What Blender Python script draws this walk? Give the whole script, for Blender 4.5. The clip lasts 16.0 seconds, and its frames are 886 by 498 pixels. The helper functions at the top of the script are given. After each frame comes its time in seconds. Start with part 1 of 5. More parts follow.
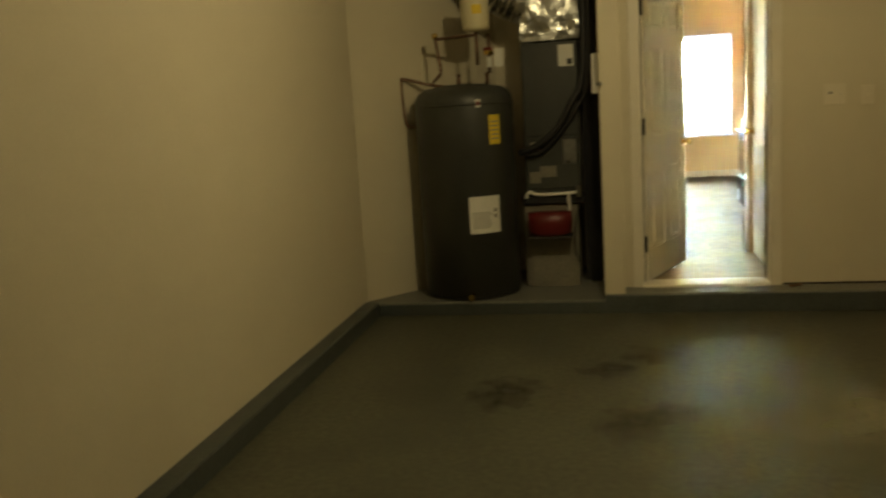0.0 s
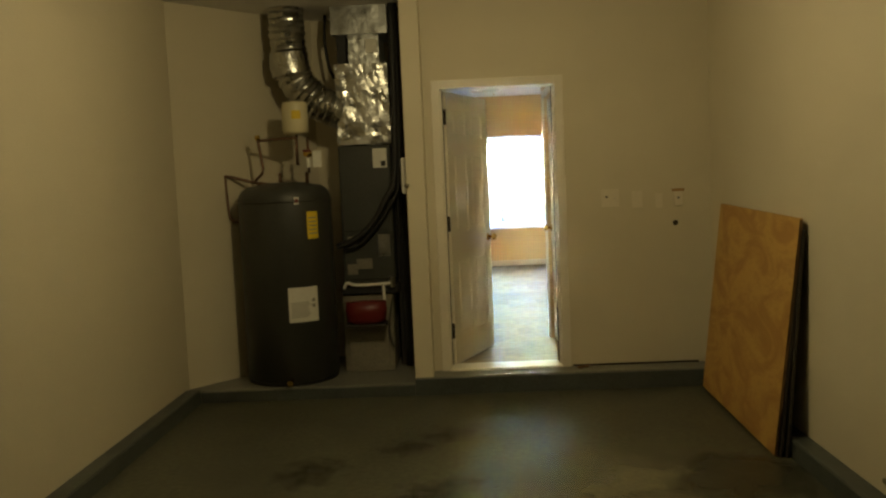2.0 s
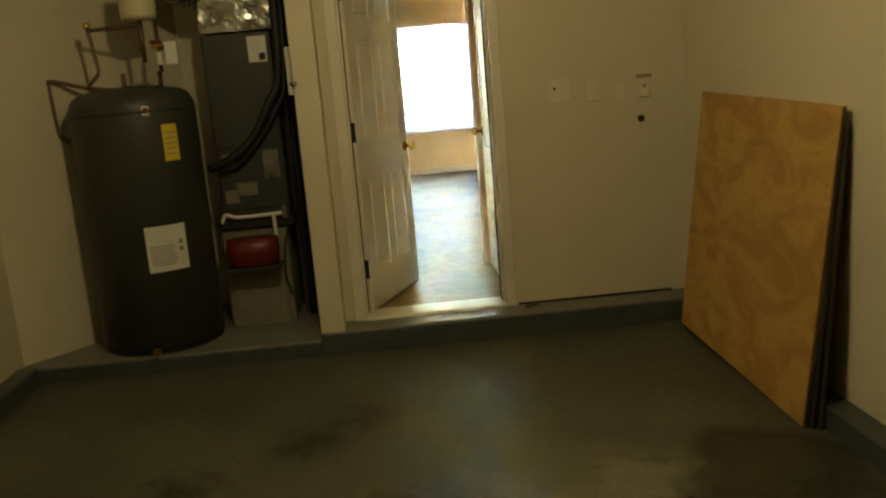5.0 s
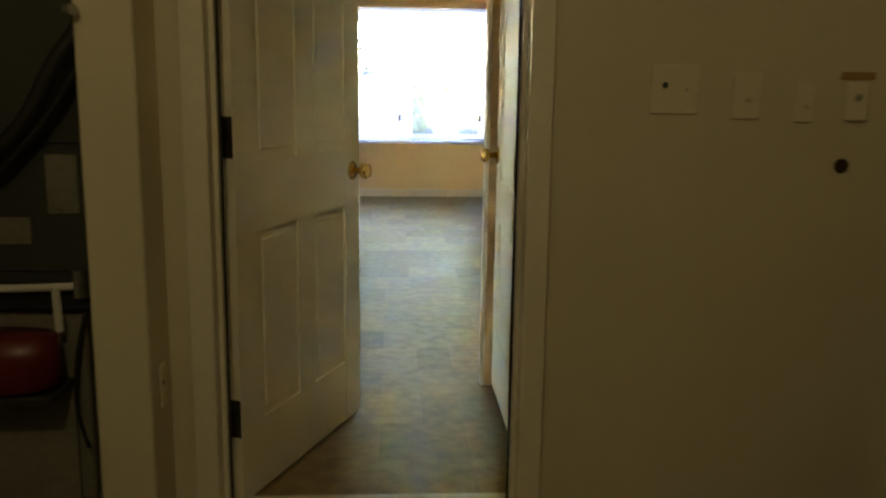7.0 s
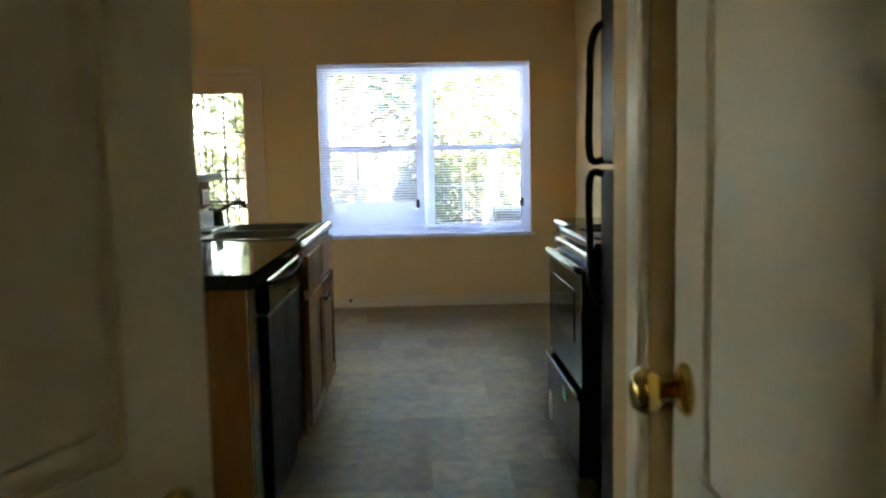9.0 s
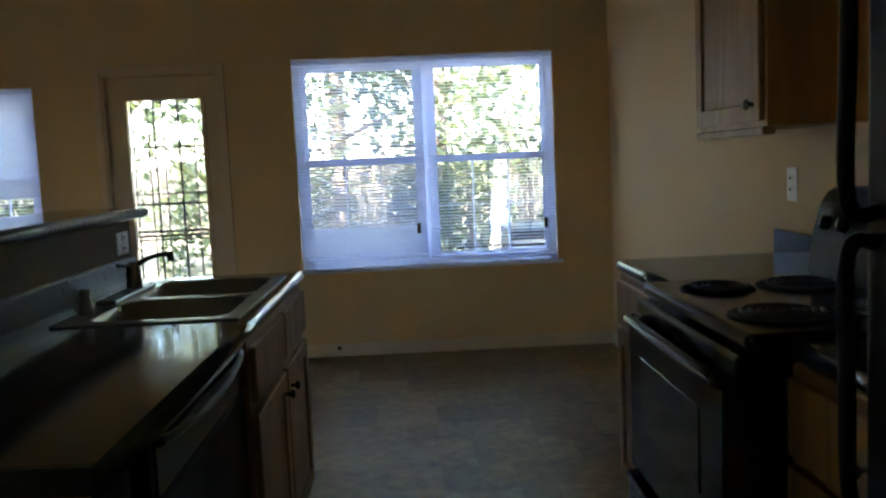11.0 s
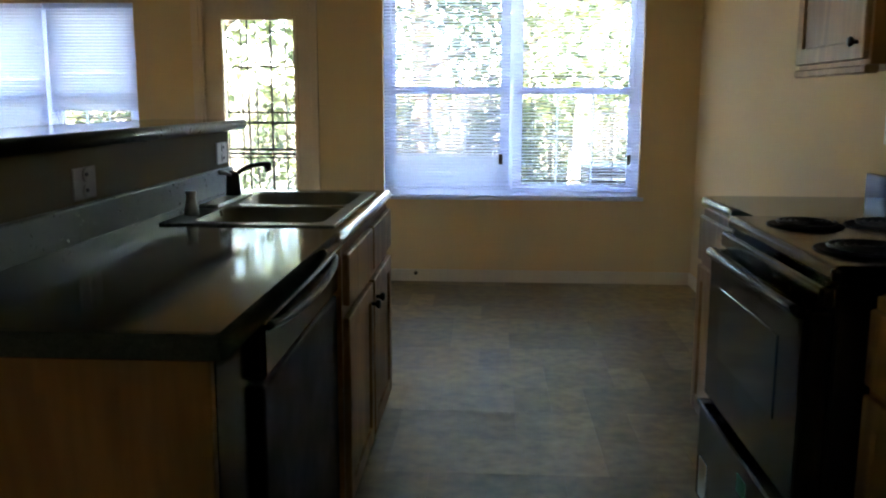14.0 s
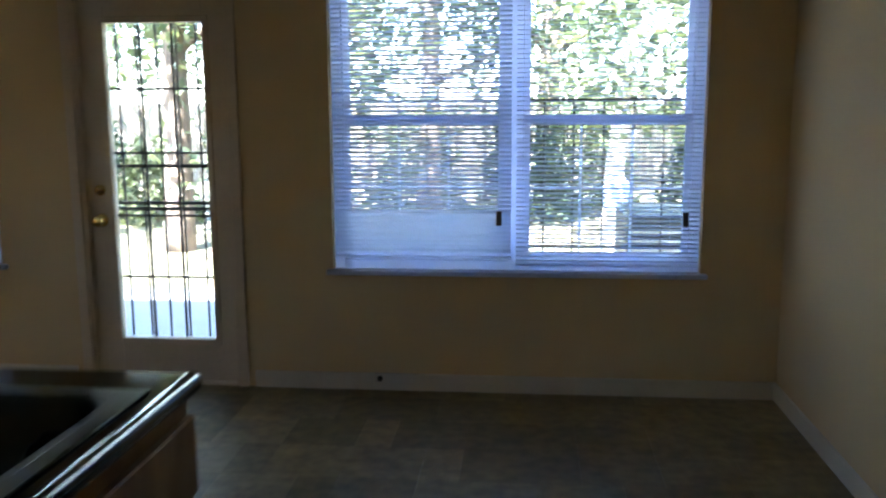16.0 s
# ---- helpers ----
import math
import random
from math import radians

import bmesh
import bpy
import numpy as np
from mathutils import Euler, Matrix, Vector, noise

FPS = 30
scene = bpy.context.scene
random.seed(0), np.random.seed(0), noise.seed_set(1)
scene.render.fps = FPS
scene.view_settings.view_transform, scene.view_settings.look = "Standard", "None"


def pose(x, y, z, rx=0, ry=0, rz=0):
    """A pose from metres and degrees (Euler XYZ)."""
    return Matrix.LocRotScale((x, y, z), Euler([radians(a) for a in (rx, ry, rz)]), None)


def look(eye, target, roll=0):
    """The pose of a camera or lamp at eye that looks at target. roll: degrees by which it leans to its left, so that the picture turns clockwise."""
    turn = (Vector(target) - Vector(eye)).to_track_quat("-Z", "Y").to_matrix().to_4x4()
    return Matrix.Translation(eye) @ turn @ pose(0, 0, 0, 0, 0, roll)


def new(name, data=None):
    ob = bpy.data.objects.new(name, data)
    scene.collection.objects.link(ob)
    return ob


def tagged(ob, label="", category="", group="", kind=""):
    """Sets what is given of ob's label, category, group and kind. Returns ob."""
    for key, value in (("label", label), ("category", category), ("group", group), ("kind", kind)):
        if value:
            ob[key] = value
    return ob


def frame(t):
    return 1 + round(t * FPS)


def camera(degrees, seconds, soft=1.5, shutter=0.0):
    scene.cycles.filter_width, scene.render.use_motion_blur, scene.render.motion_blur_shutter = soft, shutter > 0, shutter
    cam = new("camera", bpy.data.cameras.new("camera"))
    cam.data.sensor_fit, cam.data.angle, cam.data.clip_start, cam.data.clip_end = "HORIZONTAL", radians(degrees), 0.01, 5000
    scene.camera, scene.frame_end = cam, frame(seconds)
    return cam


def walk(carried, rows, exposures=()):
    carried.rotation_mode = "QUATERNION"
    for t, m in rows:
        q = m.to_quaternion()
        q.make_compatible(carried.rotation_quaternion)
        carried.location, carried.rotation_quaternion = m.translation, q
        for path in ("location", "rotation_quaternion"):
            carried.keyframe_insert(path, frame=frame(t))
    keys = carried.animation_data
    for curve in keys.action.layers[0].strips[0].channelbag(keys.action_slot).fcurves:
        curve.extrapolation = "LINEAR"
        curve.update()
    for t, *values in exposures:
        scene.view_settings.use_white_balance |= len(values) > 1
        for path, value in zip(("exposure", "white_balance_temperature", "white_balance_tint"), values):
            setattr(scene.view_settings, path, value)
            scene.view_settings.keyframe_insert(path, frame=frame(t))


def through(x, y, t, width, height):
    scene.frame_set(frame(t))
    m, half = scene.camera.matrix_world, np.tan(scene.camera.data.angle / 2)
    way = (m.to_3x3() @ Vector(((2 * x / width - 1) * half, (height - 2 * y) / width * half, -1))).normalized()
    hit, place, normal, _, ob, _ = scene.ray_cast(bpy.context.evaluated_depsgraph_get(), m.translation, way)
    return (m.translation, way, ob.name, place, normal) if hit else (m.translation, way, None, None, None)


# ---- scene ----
cam = camera(54.0, 16.0, soft=2.2, shutter=0.5)
PATH = [
    (0, (-0.152, -5.861, 1.311), (-0.55, -3.929, 0.977), -3.6),
    (0.5, (-0.002, -6.09, 1.348), (-0.252, -4.132, 1.023), -3.3),
    (1, (0.202, -6.28, 1.364), (-0.006, -4.312, 1.079), -2.9),
    (1.5, (0.193, -6.269, 1.361), (0.058, -4.286, 1.141), -2.7),
    (2, (0.175, -6.25, 1.396), (0.112, -4.257, 1.235), -2.5),
    (2.5, (0.106, -6.257, 1.393), (0.121, -4.264, 1.231), -2.3),
    (3, (0.09, -6.228, 1.388), (0.155, -4.243, 1.148), -2.5),
    (3.5, (0.076, -6.155, 1.37), (0.167, -4.183, 1.048), -3.4),
    (3.7, (0.116, -6.062, 1.376), (0.197, -4.096, 1.017), -4.1),
    (5.8, (0.25, -3.795, 1.277), (0.383, -1.839, 0.882), -4.4),
    (6, (0.288, -3.515, 1.255), (0.453, -1.542, 0.967), -3.4),
    (6.5, (0.375, -2.849, 1.235), (0.553, -0.871, 0.996), -0.4),
    (7, (0.464, -2.234, 1.207), (0.58, -0.272, 0.837), 0.8),
    (7.5, (0.516, -1.617, 1.18), (0.546, 0.345, 0.794), 0.3),
    (8, (0.52, -0.997, 1.176), (0.511, 0.978, 0.861), -0.4),
    (8.5, (0.538, -0.432, 1.201), (0.545, 1.551, 0.947), -0.6),
    (8.7, (0.547, -0.234, 1.216), (0.595, 1.751, 0.982), -0.9),
    (10.8, (0.548, 1.352, 1.294), (0.582, 3.345, 1.127), -2.3),
    (11, (0.51, 1.393, 1.298), (0.571, 3.382, 1.098), -2.5),
    (11.5, (0.44, 1.396, 1.292), (0.587, 3.373, 1.028), -2.3),
    (12, (0.435, 1.368, 1.296), (0.62, 3.335, 0.987), -1.3),
    (12.5, (0.526, 1.311, 1.294), (0.445, 3.277, 0.937), -1.3),
    (13, (0.528, 1.21, 1.276), (0.385, 3.17, 0.903), -1.1),
    (13.5, (0.497, 1.209, 1.253), (0.386, 3.174, 0.897), -0.3),
    (14, (0.462, 1.31, 1.257), (0.357, 3.278, 0.918), 0.2),
    (14.5, (0.467, 1.586, 1.307), (0.349, 3.557, 0.985), 0.7),
    (15, (0.545, 2.052, 1.31), (0.393, 4.026, 1.029), 1.0),
    (15.5, (0.605, 2.58, 1.333), (0.433, 4.547, 1.014), 1.3),
    (16, (0.665, 3.186, 1.381), (0.475, 5.15, 1.058), -0.3),
]
EXPOSURES = [(0.0, 8.0, 7000, 10), (1.0, 8.05, 7000, 10), (2.5, 7.6, 7000, 10), (3.5, 7.7, 7000, 10), (6.0, 7.85, 7100, 10), (7.0, 6.75, 7200, 9),
             (8.5, 5.8, 7100, 9), (11.0, 4.4, 6100, 11), (12.5, 4.88, 6200, 11), (13.0, 5.08, 6400, 11), (14.0, 5.2, 6400, 11), (14.5, 5.15, 6300, 11), (15.0, 4.92, 6100, 11),
             (15.5, 4.55, 5700, 11), (16.0, 4.2, 5500, 11)]
walk(cam, [(t, look(eye, target, roll)) for t, eye, target, roll in PATH], EXPOSURES)

# ---------------------------------------------------------------- light
world = bpy.data.worlds.new("world")
scene.world = world
world.use_nodes = True
SUN_EL, SUN_AZ = radians(55), radians(205)
sky = world.node_tree.nodes.new("ShaderNodeTexSky")
sky.sky_type, sky.sun_disc = "NISHITA", False
sky.sun_elevation, sky.sun_rotation = SUN_EL, SUN_AZ
world.node_tree.links.new(sky.outputs[0], world.node_tree.nodes["Background"].inputs[0])
world.node_tree.nodes["Background"].inputs[1].default_value = 0.15
sun = new("sun", bpy.data.lights.new("sun", "SUN"))
sun.data.energy, sun.data.angle, sun.data.color = 5.0, radians(0.5), (1.0, 0.95, 0.86)
# the sun stands behind the house, so the trees of the yard are lit from the front
sun.matrix_world = look((math.sin(SUN_AZ) * math.cos(SUN_EL) * 30, math.cos(SUN_AZ) * math.cos(SUN_EL) * 30, math.sin(SUN_EL) * 30), (0, 0, 0))

GARAGE_BULB = 0.16
bulb_light = new("garage_bulb_light", bpy.data.lights.new("garage_bulb_light", "POINT"))
bulb_light.data.energy, bulb_light.data.color, bulb_light.data.shadow_soft_size = GARAGE_BULB, (1.0, 0.84, 0.46), 0.05
bulb_light.matrix_world = pose(0.05, -2.35, 2.52)


# ---------------------------------------------------------------- materials
def material(name, colour, rough=0.6, metal=0.0, vary=0.15, scale=6.0, fine=80.0, bump=0.1, stain=None, stain_scale=1.2,
             spec=0.5, by_object=0.0, stretch=(1, 1, 1), world_space=False):
    """A surface with variation at two scales and fine relief, in real metres."""
    m = bpy.data.materials.new(name)
    m.use_nodes = True
    nt = m.node_tree
    b = nt.nodes["Principled BSDF"]
    link = nt.links.new
    co = nt.nodes.new("ShaderNodeTexCoord")
    mp = nt.nodes.new("ShaderNodeMapping")
    mp.inputs["Scale"].default_value = stretch
    place = nt.nodes.new("ShaderNodeNewGeometry").outputs["Position"] if world_space else co.outputs["Object"]
    link(place, mp.inputs[0])
    big = nt.nodes.new("ShaderNodeTexNoise")
    big.inputs["Scale"].default_value, big.inputs["Detail"].default_value = scale, 5
    small = nt.nodes.new("ShaderNodeTexNoise")
    small.inputs["Scale"].default_value, small.inputs["Detail"].default_value = fine, 3
    link(mp.outputs[0], big.inputs[0])
    link(mp.outputs[0], small.inputs[0])
    add = nt.nodes.new("ShaderNodeMath")
    add.operation = "ADD"
    link(big.outputs[0], add.inputs[0])
    link(small.outputs[0], add.inputs[1])
    rng = nt.nodes.new("ShaderNodeMapRange")
    rng.inputs["From Min"].default_value, rng.inputs["From Max"].default_value = 0.6, 1.4
    rng.inputs["To Min"].default_value, rng.inputs["To Max"].default_value = 1 - vary, 1 + vary
    link(add.outputs[0], rng.inputs[0])
    last = rng.outputs[0]
    if by_object:
        info = nt.nodes.new("ShaderNodeObjectInfo")
        r2 = nt.nodes.new("ShaderNodeMapRange")
        r2.inputs["To Min"].default_value, r2.inputs["To Max"].default_value = 1 - by_object, 1 + by_object
        link(info.outputs["Random"], r2.inputs[0])
        mul = nt.nodes.new("ShaderNodeMath")
        mul.operation = "MULTIPLY"
        link(last, mul.inputs[0])
        link(r2.outputs[0], mul.inputs[1])
        last = mul.outputs[0]
    col = nt.nodes.new("ShaderNodeMix")
    col.data_type, col.blend_type = "RGBA", "MULTIPLY"
    col.inputs[0].default_value = 1.0
    col.inputs[6].default_value = (*colour, 1)
    link(last, col.inputs[7])
    out = col.outputs[2]
    if stain:
        st = nt.nodes.new("ShaderNodeTexNoise")
        st.inputs["Scale"].default_value, st.inputs["Detail"].default_value = stain_scale, 6
        link(mp.outputs[0], st.inputs[0])
        r3 = nt.nodes.new("ShaderNodeMapRange")
        r3.inputs["From Min"].default_value, r3.inputs["From Max"].default_value = 0.48, 0.68
        link(st.outputs[0], r3.inputs[0])
        mx = nt.nodes.new("ShaderNodeMix")
        mx.data_type = "RGBA"
        link(r3.outputs[0], mx.inputs[0])
        link(out, mx.inputs[6])
        mx.inputs[7].default_value = (*stain, 1)
        out = mx.outputs[2]
    link(out, b.inputs["Base Color"])
    rr = nt.nodes.new("ShaderNodeMapRange")
    rr.inputs["From Min"].default_value, rr.inputs["From Max"].default_value = 0.3, 0.7
    rr.inputs["To Min"].default_value, rr.inputs["To Max"].default_value = rough - min(0.08, rough * 0.35), rough + min(0.08, rough * 0.35)
    link(big.outputs[0], rr.inputs[0])
    link(rr.outputs[0], b.inputs["Roughness"])
    b.inputs["Metallic"].default_value = metal
    b.inputs["Specular IOR Level"].default_value = spec
    if bump:
        bp = nt.nodes.new("ShaderNodeBump")
        bp.inputs["Strength"].default_value, bp.inputs["Distance"].default_value = bump, 0.01
        link(small.outputs[0], bp.inputs["Height"])
        link(bp.outputs[0], b.inputs["Normal"])
    return m


def wood(name, light, dark, scale=3.0, rough=0.5, axis="Z", rings=6.0, along=0.12):
    """Wood with figure that runs along one axis."""
    m = bpy.data.materials.new(name)
    m.use_nodes = True
    nt = m.node_tree
    b = nt.nodes["Principled BSDF"]
    link = nt.links.new
    co = nt.nodes.new("ShaderNodeTexCoord")
    mp = nt.nodes.new("ShaderNodeMapping")
    s = [1.0, 1.0, 1.0]
    s["XYZ".index(axis)] = along
    mp.inputs["Scale"].default_value = s
    link(co.outputs["Object"], mp.inputs[0])
    warp = nt.nodes.new("ShaderNodeTexNoise")
    warp.inputs["Scale"].default_value, warp.inputs["Detail"].default_value, warp.inputs["Distortion"].default_value = scale, 4, 1.5
    link(mp.outputs[0], warp.inputs[0])
    mul = nt.nodes.new("ShaderNodeMath")
    mul.operation = "MULTIPLY"
    mul.inputs[1].default_value = rings
    link(warp.outputs[0], mul.inputs[0])
    fr = nt.nodes.new("ShaderNodeMath")
    fr.operation = "PINGPONG"
    fr.inputs[1].default_value = 1.0
    link(mul.outputs[0], fr.inputs[0])
    grain = nt.nodes.new("ShaderNodeTexNoise")
    grain.inputs["Scale"].default_value, grain.inputs["Detail"].default_value = 60, 3
    link(mp.outputs[0], grain.inputs[0])
    mix = nt.nodes.new("ShaderNodeMath")
    mix.operation = "MULTIPLY"
    link(fr.outputs[0], mix.inputs[0])
    link(grain.outputs[0], mix.inputs[1])
    ramp = nt.nodes.new("ShaderNodeValToRGB")
    ramp.color_ramp.elements[0].color, ramp.color_ramp.elements[1].color = (*dark, 1), (*light, 1)
    ramp.color_ramp.elements[0].position, ramp.color_ramp.elements[1].position = 0.02, 0.42
    link(mix.outputs[0], ramp.inputs[0])
    link(ramp.outputs[0], b.inputs["Base Color"])
    b.inputs["Roughness"].default_value = rough
    b.inputs["Specular IOR Level"].default_value = 0.3
    bp = nt.nodes.new("ShaderNodeBump")
    bp.inputs["Strength"].default_value, bp.inputs["Distance"].default_value = 0.12, 0.005
    link(grain.outputs[0], bp.inputs["Height"])
    link(bp.outputs[0], b.inputs["Normal"])
    return m


def glass_material(name):
    m = bpy.data.materials.new(name)
    m.use_nodes = True
    b = m.node_tree.nodes["Principled BSDF"]
    b.inputs["Base Color"].default_value = (0.95, 0.98, 0.97, 1)
    b.inputs["Transmission Weight"].default_value, b.inputs["Roughness"].default_value, b.inputs["IOR"].default_value = 1.0, 0.0, 1.45
    return m


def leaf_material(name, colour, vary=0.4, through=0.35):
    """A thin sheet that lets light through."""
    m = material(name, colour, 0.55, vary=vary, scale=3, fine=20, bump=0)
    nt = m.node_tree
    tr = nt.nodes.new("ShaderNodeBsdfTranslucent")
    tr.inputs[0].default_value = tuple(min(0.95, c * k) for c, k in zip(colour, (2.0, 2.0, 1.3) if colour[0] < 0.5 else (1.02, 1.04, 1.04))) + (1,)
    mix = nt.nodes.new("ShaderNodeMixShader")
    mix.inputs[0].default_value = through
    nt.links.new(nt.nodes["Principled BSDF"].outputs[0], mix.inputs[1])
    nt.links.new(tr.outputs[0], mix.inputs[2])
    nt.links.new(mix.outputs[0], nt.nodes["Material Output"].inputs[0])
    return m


M = {
    "garage_wall": material("garage_wall_paint", (0.66, 0.60, 0.46), 0.75, vary=0.05, scale=1.5, fine=150, bump=0.12),
    "house_wall": material("tan_wall_paint", (0.68, 0.485, 0.245), 0.7, vary=0.05, scale=1.5, fine=160, bump=0.12),
    # darker copy of the tan wall paint, with the half wall's shade in it
    "shaded_half_wall": material("tan_wall_paint_shaded", (0.19, 0.165, 0.105), 0.8, spec=0.12, vary=0.06, scale=1.5, fine=160, bump=0.12),
    "tan_trim": material("tan_door_paint", (0.67, 0.52, 0.35), 0.45, vary=0.06, scale=3, fine=70, bump=0.06),
    "ceiling": material("white_ceiling_texture", (0.78, 0.77, 0.74), 0.9, vary=0.05, scale=4, fine=60, bump=0.5),
    "trim": material("white_trim_paint", (0.77, 0.72, 0.61), 0.4, vary=0.05, scale=3, fine=60, bump=0.05),
    "base_paint": material("cream_baseboard_paint", (0.64, 0.55, 0.41), 0.45, vary=0.06, scale=3, fine=60, bump=0.05),
    "door": material("white_door_paint", (0.77, 0.72, 0.60), 0.45, spec=0.4, vary=0.05, scale=3, fine=90, bump=0.08),
    "concrete": material("garage_concrete", (0.078, 0.078, 0.050), 0.58, vary=0.42, scale=1.7, fine=30, bump=0.12,
                         stain=(0.055, 0.056, 0.037), stain_scale=1.1),
    "curb": material("grey_painted_curb", (0.065, 0.075, 0.07), 0.45, vary=0.25, scale=5, fine=60, bump=0.25),
    "slab": material("worn_slab_top", (0.17, 0.17, 0.145), 0.45, vary=0.3, scale=5, fine=50, bump=0.25),
    "scuff": material("scuffed_plaster", (0.20, 0.17, 0.11), 0.85, vary=0.4, scale=12, fine=70, bump=0.4),
    "tile": material("stone_look_vinyl", (0.235, 0.172, 0.078), 0.46, vary=0.5, scale=4.2, fine=16, bump=0.03, spec=0.28, by_object=0.24, world_space=True),
    "subfloor": material("vinyl_joint", (0.16, 0.12, 0.07), 0.4, vary=0.2, scale=5, fine=50, bump=0.1),
    "tank": material("dark_grey_tank_paint", (0.037, 0.039, 0.033), 0.45, vary=0.15, scale=4, fine=60, bump=0.05),
    "furnace": material("grey_furnace_paint", (0.045, 0.048, 0.042), 0.45, vary=0.15, scale=4, fine=60, bump=0.05),
    "stand": material("pale_dusty_plenum", (0.22, 0.20, 0.155), 0.7, vary=0.25, scale=6, fine=50, bump=0.15),
    "foil": material("crumpled_foil", (0.48, 0.48, 0.46), 0.27, 1.0, vary=0.2, scale=6, fine=14, bump=0.7),
    "steel": material("stainless_steel", (0.20, 0.20, 0.165), 0.34, 1.0, vary=0.08, scale=5, fine=120, bump=0.04),
    "galv": material("galvanised_steel", (0.42, 0.43, 0.42), 0.35, 1.0, vary=0.2, scale=12, fine=40, bump=0.1),
    "copper": material("copper_pipe", (0.20, 0.125, 0.085), 0.5, 0.9, vary=0.25, scale=20, fine=80, bump=0.05),
    "brass": material("polished_brass", (0.75, 0.52, 0.16), 0.18, 1.0, vary=0.1, scale=20, fine=80, bump=0.0),
    "bronze": material("dark_bronze_hinge", (0.045, 0.035, 0.025), 0.4, 0.6, vary=0.2, scale=20, fine=90, bump=0.05),
    "black": material("black_enamel", (0.009, 0.009, 0.009), 0.18, vary=0.1, scale=6, fine=80, bump=0.0, spec=0.15),
    "black_rough": material("black_rubber", (0.015, 0.015, 0.015), 0.6, vary=0.2, scale=6, fine=80, bump=0.1),
    "black_tex": material("black_pebbled_enamel", (0.007, 0.007, 0.007), 0.48, vary=0.1, scale=6, fine=500, bump=0.12, spec=0.08),
    "plate_cream": material("painted_over_plastic", (0.72, 0.66, 0.53), 0.45, vary=0.05, scale=8, fine=60, bump=0.03),
    "oven_glass": material("dark_oven_glass", (0.014, 0.015, 0.013), 0.08, spec=0.25, vary=0.05, scale=6, fine=60, bump=0.0),
    "burner": material("burner_coil", (0.03, 0.03, 0.032), 0.5, 0.4, vary=0.2, scale=20, fine=90, bump=0.1),
    "counter": material("dark_green_laminate", (0.028, 0.040, 0.031), 0.09, spec=0.42, vary=0.3, scale=60, fine=220, bump=0.006),
    "counter_edge": material("worn_green_laminate", (0.026, 0.040, 0.034), 0.34, spec=0.3, vary=0.3, scale=60, fine=220, bump=0.01),
    "wall_white": material("white_plastic", (0.8, 0.79, 0.74), 0.35, vary=0.03, scale=10, fine=60, bump=0.0),
    "paper": material("white_paper_label", (0.75, 0.74, 0.68), 0.7, vary=0.08, scale=12, fine=60, bump=0.0),
    "print": material("grey_print", (0.28, 0.27, 0.24), 0.7, vary=0.1, scale=12, fine=60, bump=0.0),
    "yellow": material("yellow_label", (0.75, 0.55, 0.04), 0.6, vary=0.08, scale=12, fine=60, bump=0.0),
    "green_label": material("green_label", (0.05, 0.30, 0.16), 0.5, vary=0.08, scale=12, fine=60, bump=0.0),
    "red": material("red_plastic", (0.13, 0.010, 0.009), 0.4, vary=0.15, scale=8, fine=60, bump=0.05),
    "cream": material("cream_tank_paint", (0.68, 0.62, 0.42), 0.4, vary=0.06, scale=8, fine=60, bump=0.0),
    "panel_grey": material("breaker_panel_grey", (0.013, 0.015, 0.014), 0.45, vary=0.12, scale=8, fine=60, bump=0.05),
    "ply": wood("plywood_face", (0.56, 0.34, 0.10), (0.42, 0.23, 0.065), 4.0, 0.6, "Y", 5.0, 0.5),
    "ply_edge": wood("plywood_edge", (0.22, 0.13, 0.06), (0.08, 0.05, 0.03), 14, 0.8, "Z", 9.0),
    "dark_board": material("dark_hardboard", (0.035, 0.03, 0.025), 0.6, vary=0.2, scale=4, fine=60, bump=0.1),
    "oak": wood("oak_cabinet", (0.40, 0.235, 0.10), (0.28, 0.155, 0.065), 5.0, 0.5, "Z", 7.0),
    "oak_side": wood("oak_veneer_side", (0.40, 0.20, 0.066), (0.29, 0.135, 0.046), 4.0, 0.4, "Z", 5.0),
    # blue of the sky and backlit glare put into frame and slat material
    "vinyl": leaf_material("sky_tinted_vinyl_frame", (0.78, 0.80, 0.96), 0.03, 0.58),
    "slat": leaf_material("sky_tinted_blind_slat", (0.80, 0.825, 0.97), 0.03, 0.66),
    "iron": material("black_iron", (0.02, 0.02, 0.02), 0.5, 0.3, vary=0.2, scale=20, fine=80, bump=0.1),
    "glass": glass_material("window_glass"),
    "bark": material("tree_bark", (0.16, 0.12, 0.09), 0.9, vary=0.45, scale=6, fine=30, bump=0.8),
    "pale_bark": material("pale_tree_bark", (0.46, 0.42, 0.35), 0.85, vary=0.35, scale=6, fine=30, bump=0.6),
    "leaf": leaf_material("leaf_green", (0.105, 0.12, 0.062)),
    "leaf_b": leaf_material("leaf_dark", (0.062, 0.08, 0.048)),
    "grass": material("grass_ground", (0.17, 0.15, 0.09), 0.9, vary=0.5, scale=2, fine=40, bump=0.6, stain=(0.24, 0.20, 0.12), stain_scale=0.7),
    "patio": material("patio_concrete", (0.24, 0.24, 0.245), 0.8, vary=0.2, scale=2, fine=50, bump=0.2),
    "blue_cloth": material("pale_blue_cover", (0.30, 0.37, 0.58), 0.8, vary=0.1, scale=8, fine=60, bump=0.1),
    "fence": material("weathered_fence", (0.20, 0.17, 0.13), 0.85, vary=0.3, scale=5, fine=60, bump=0.3, by_object=0.2),
}


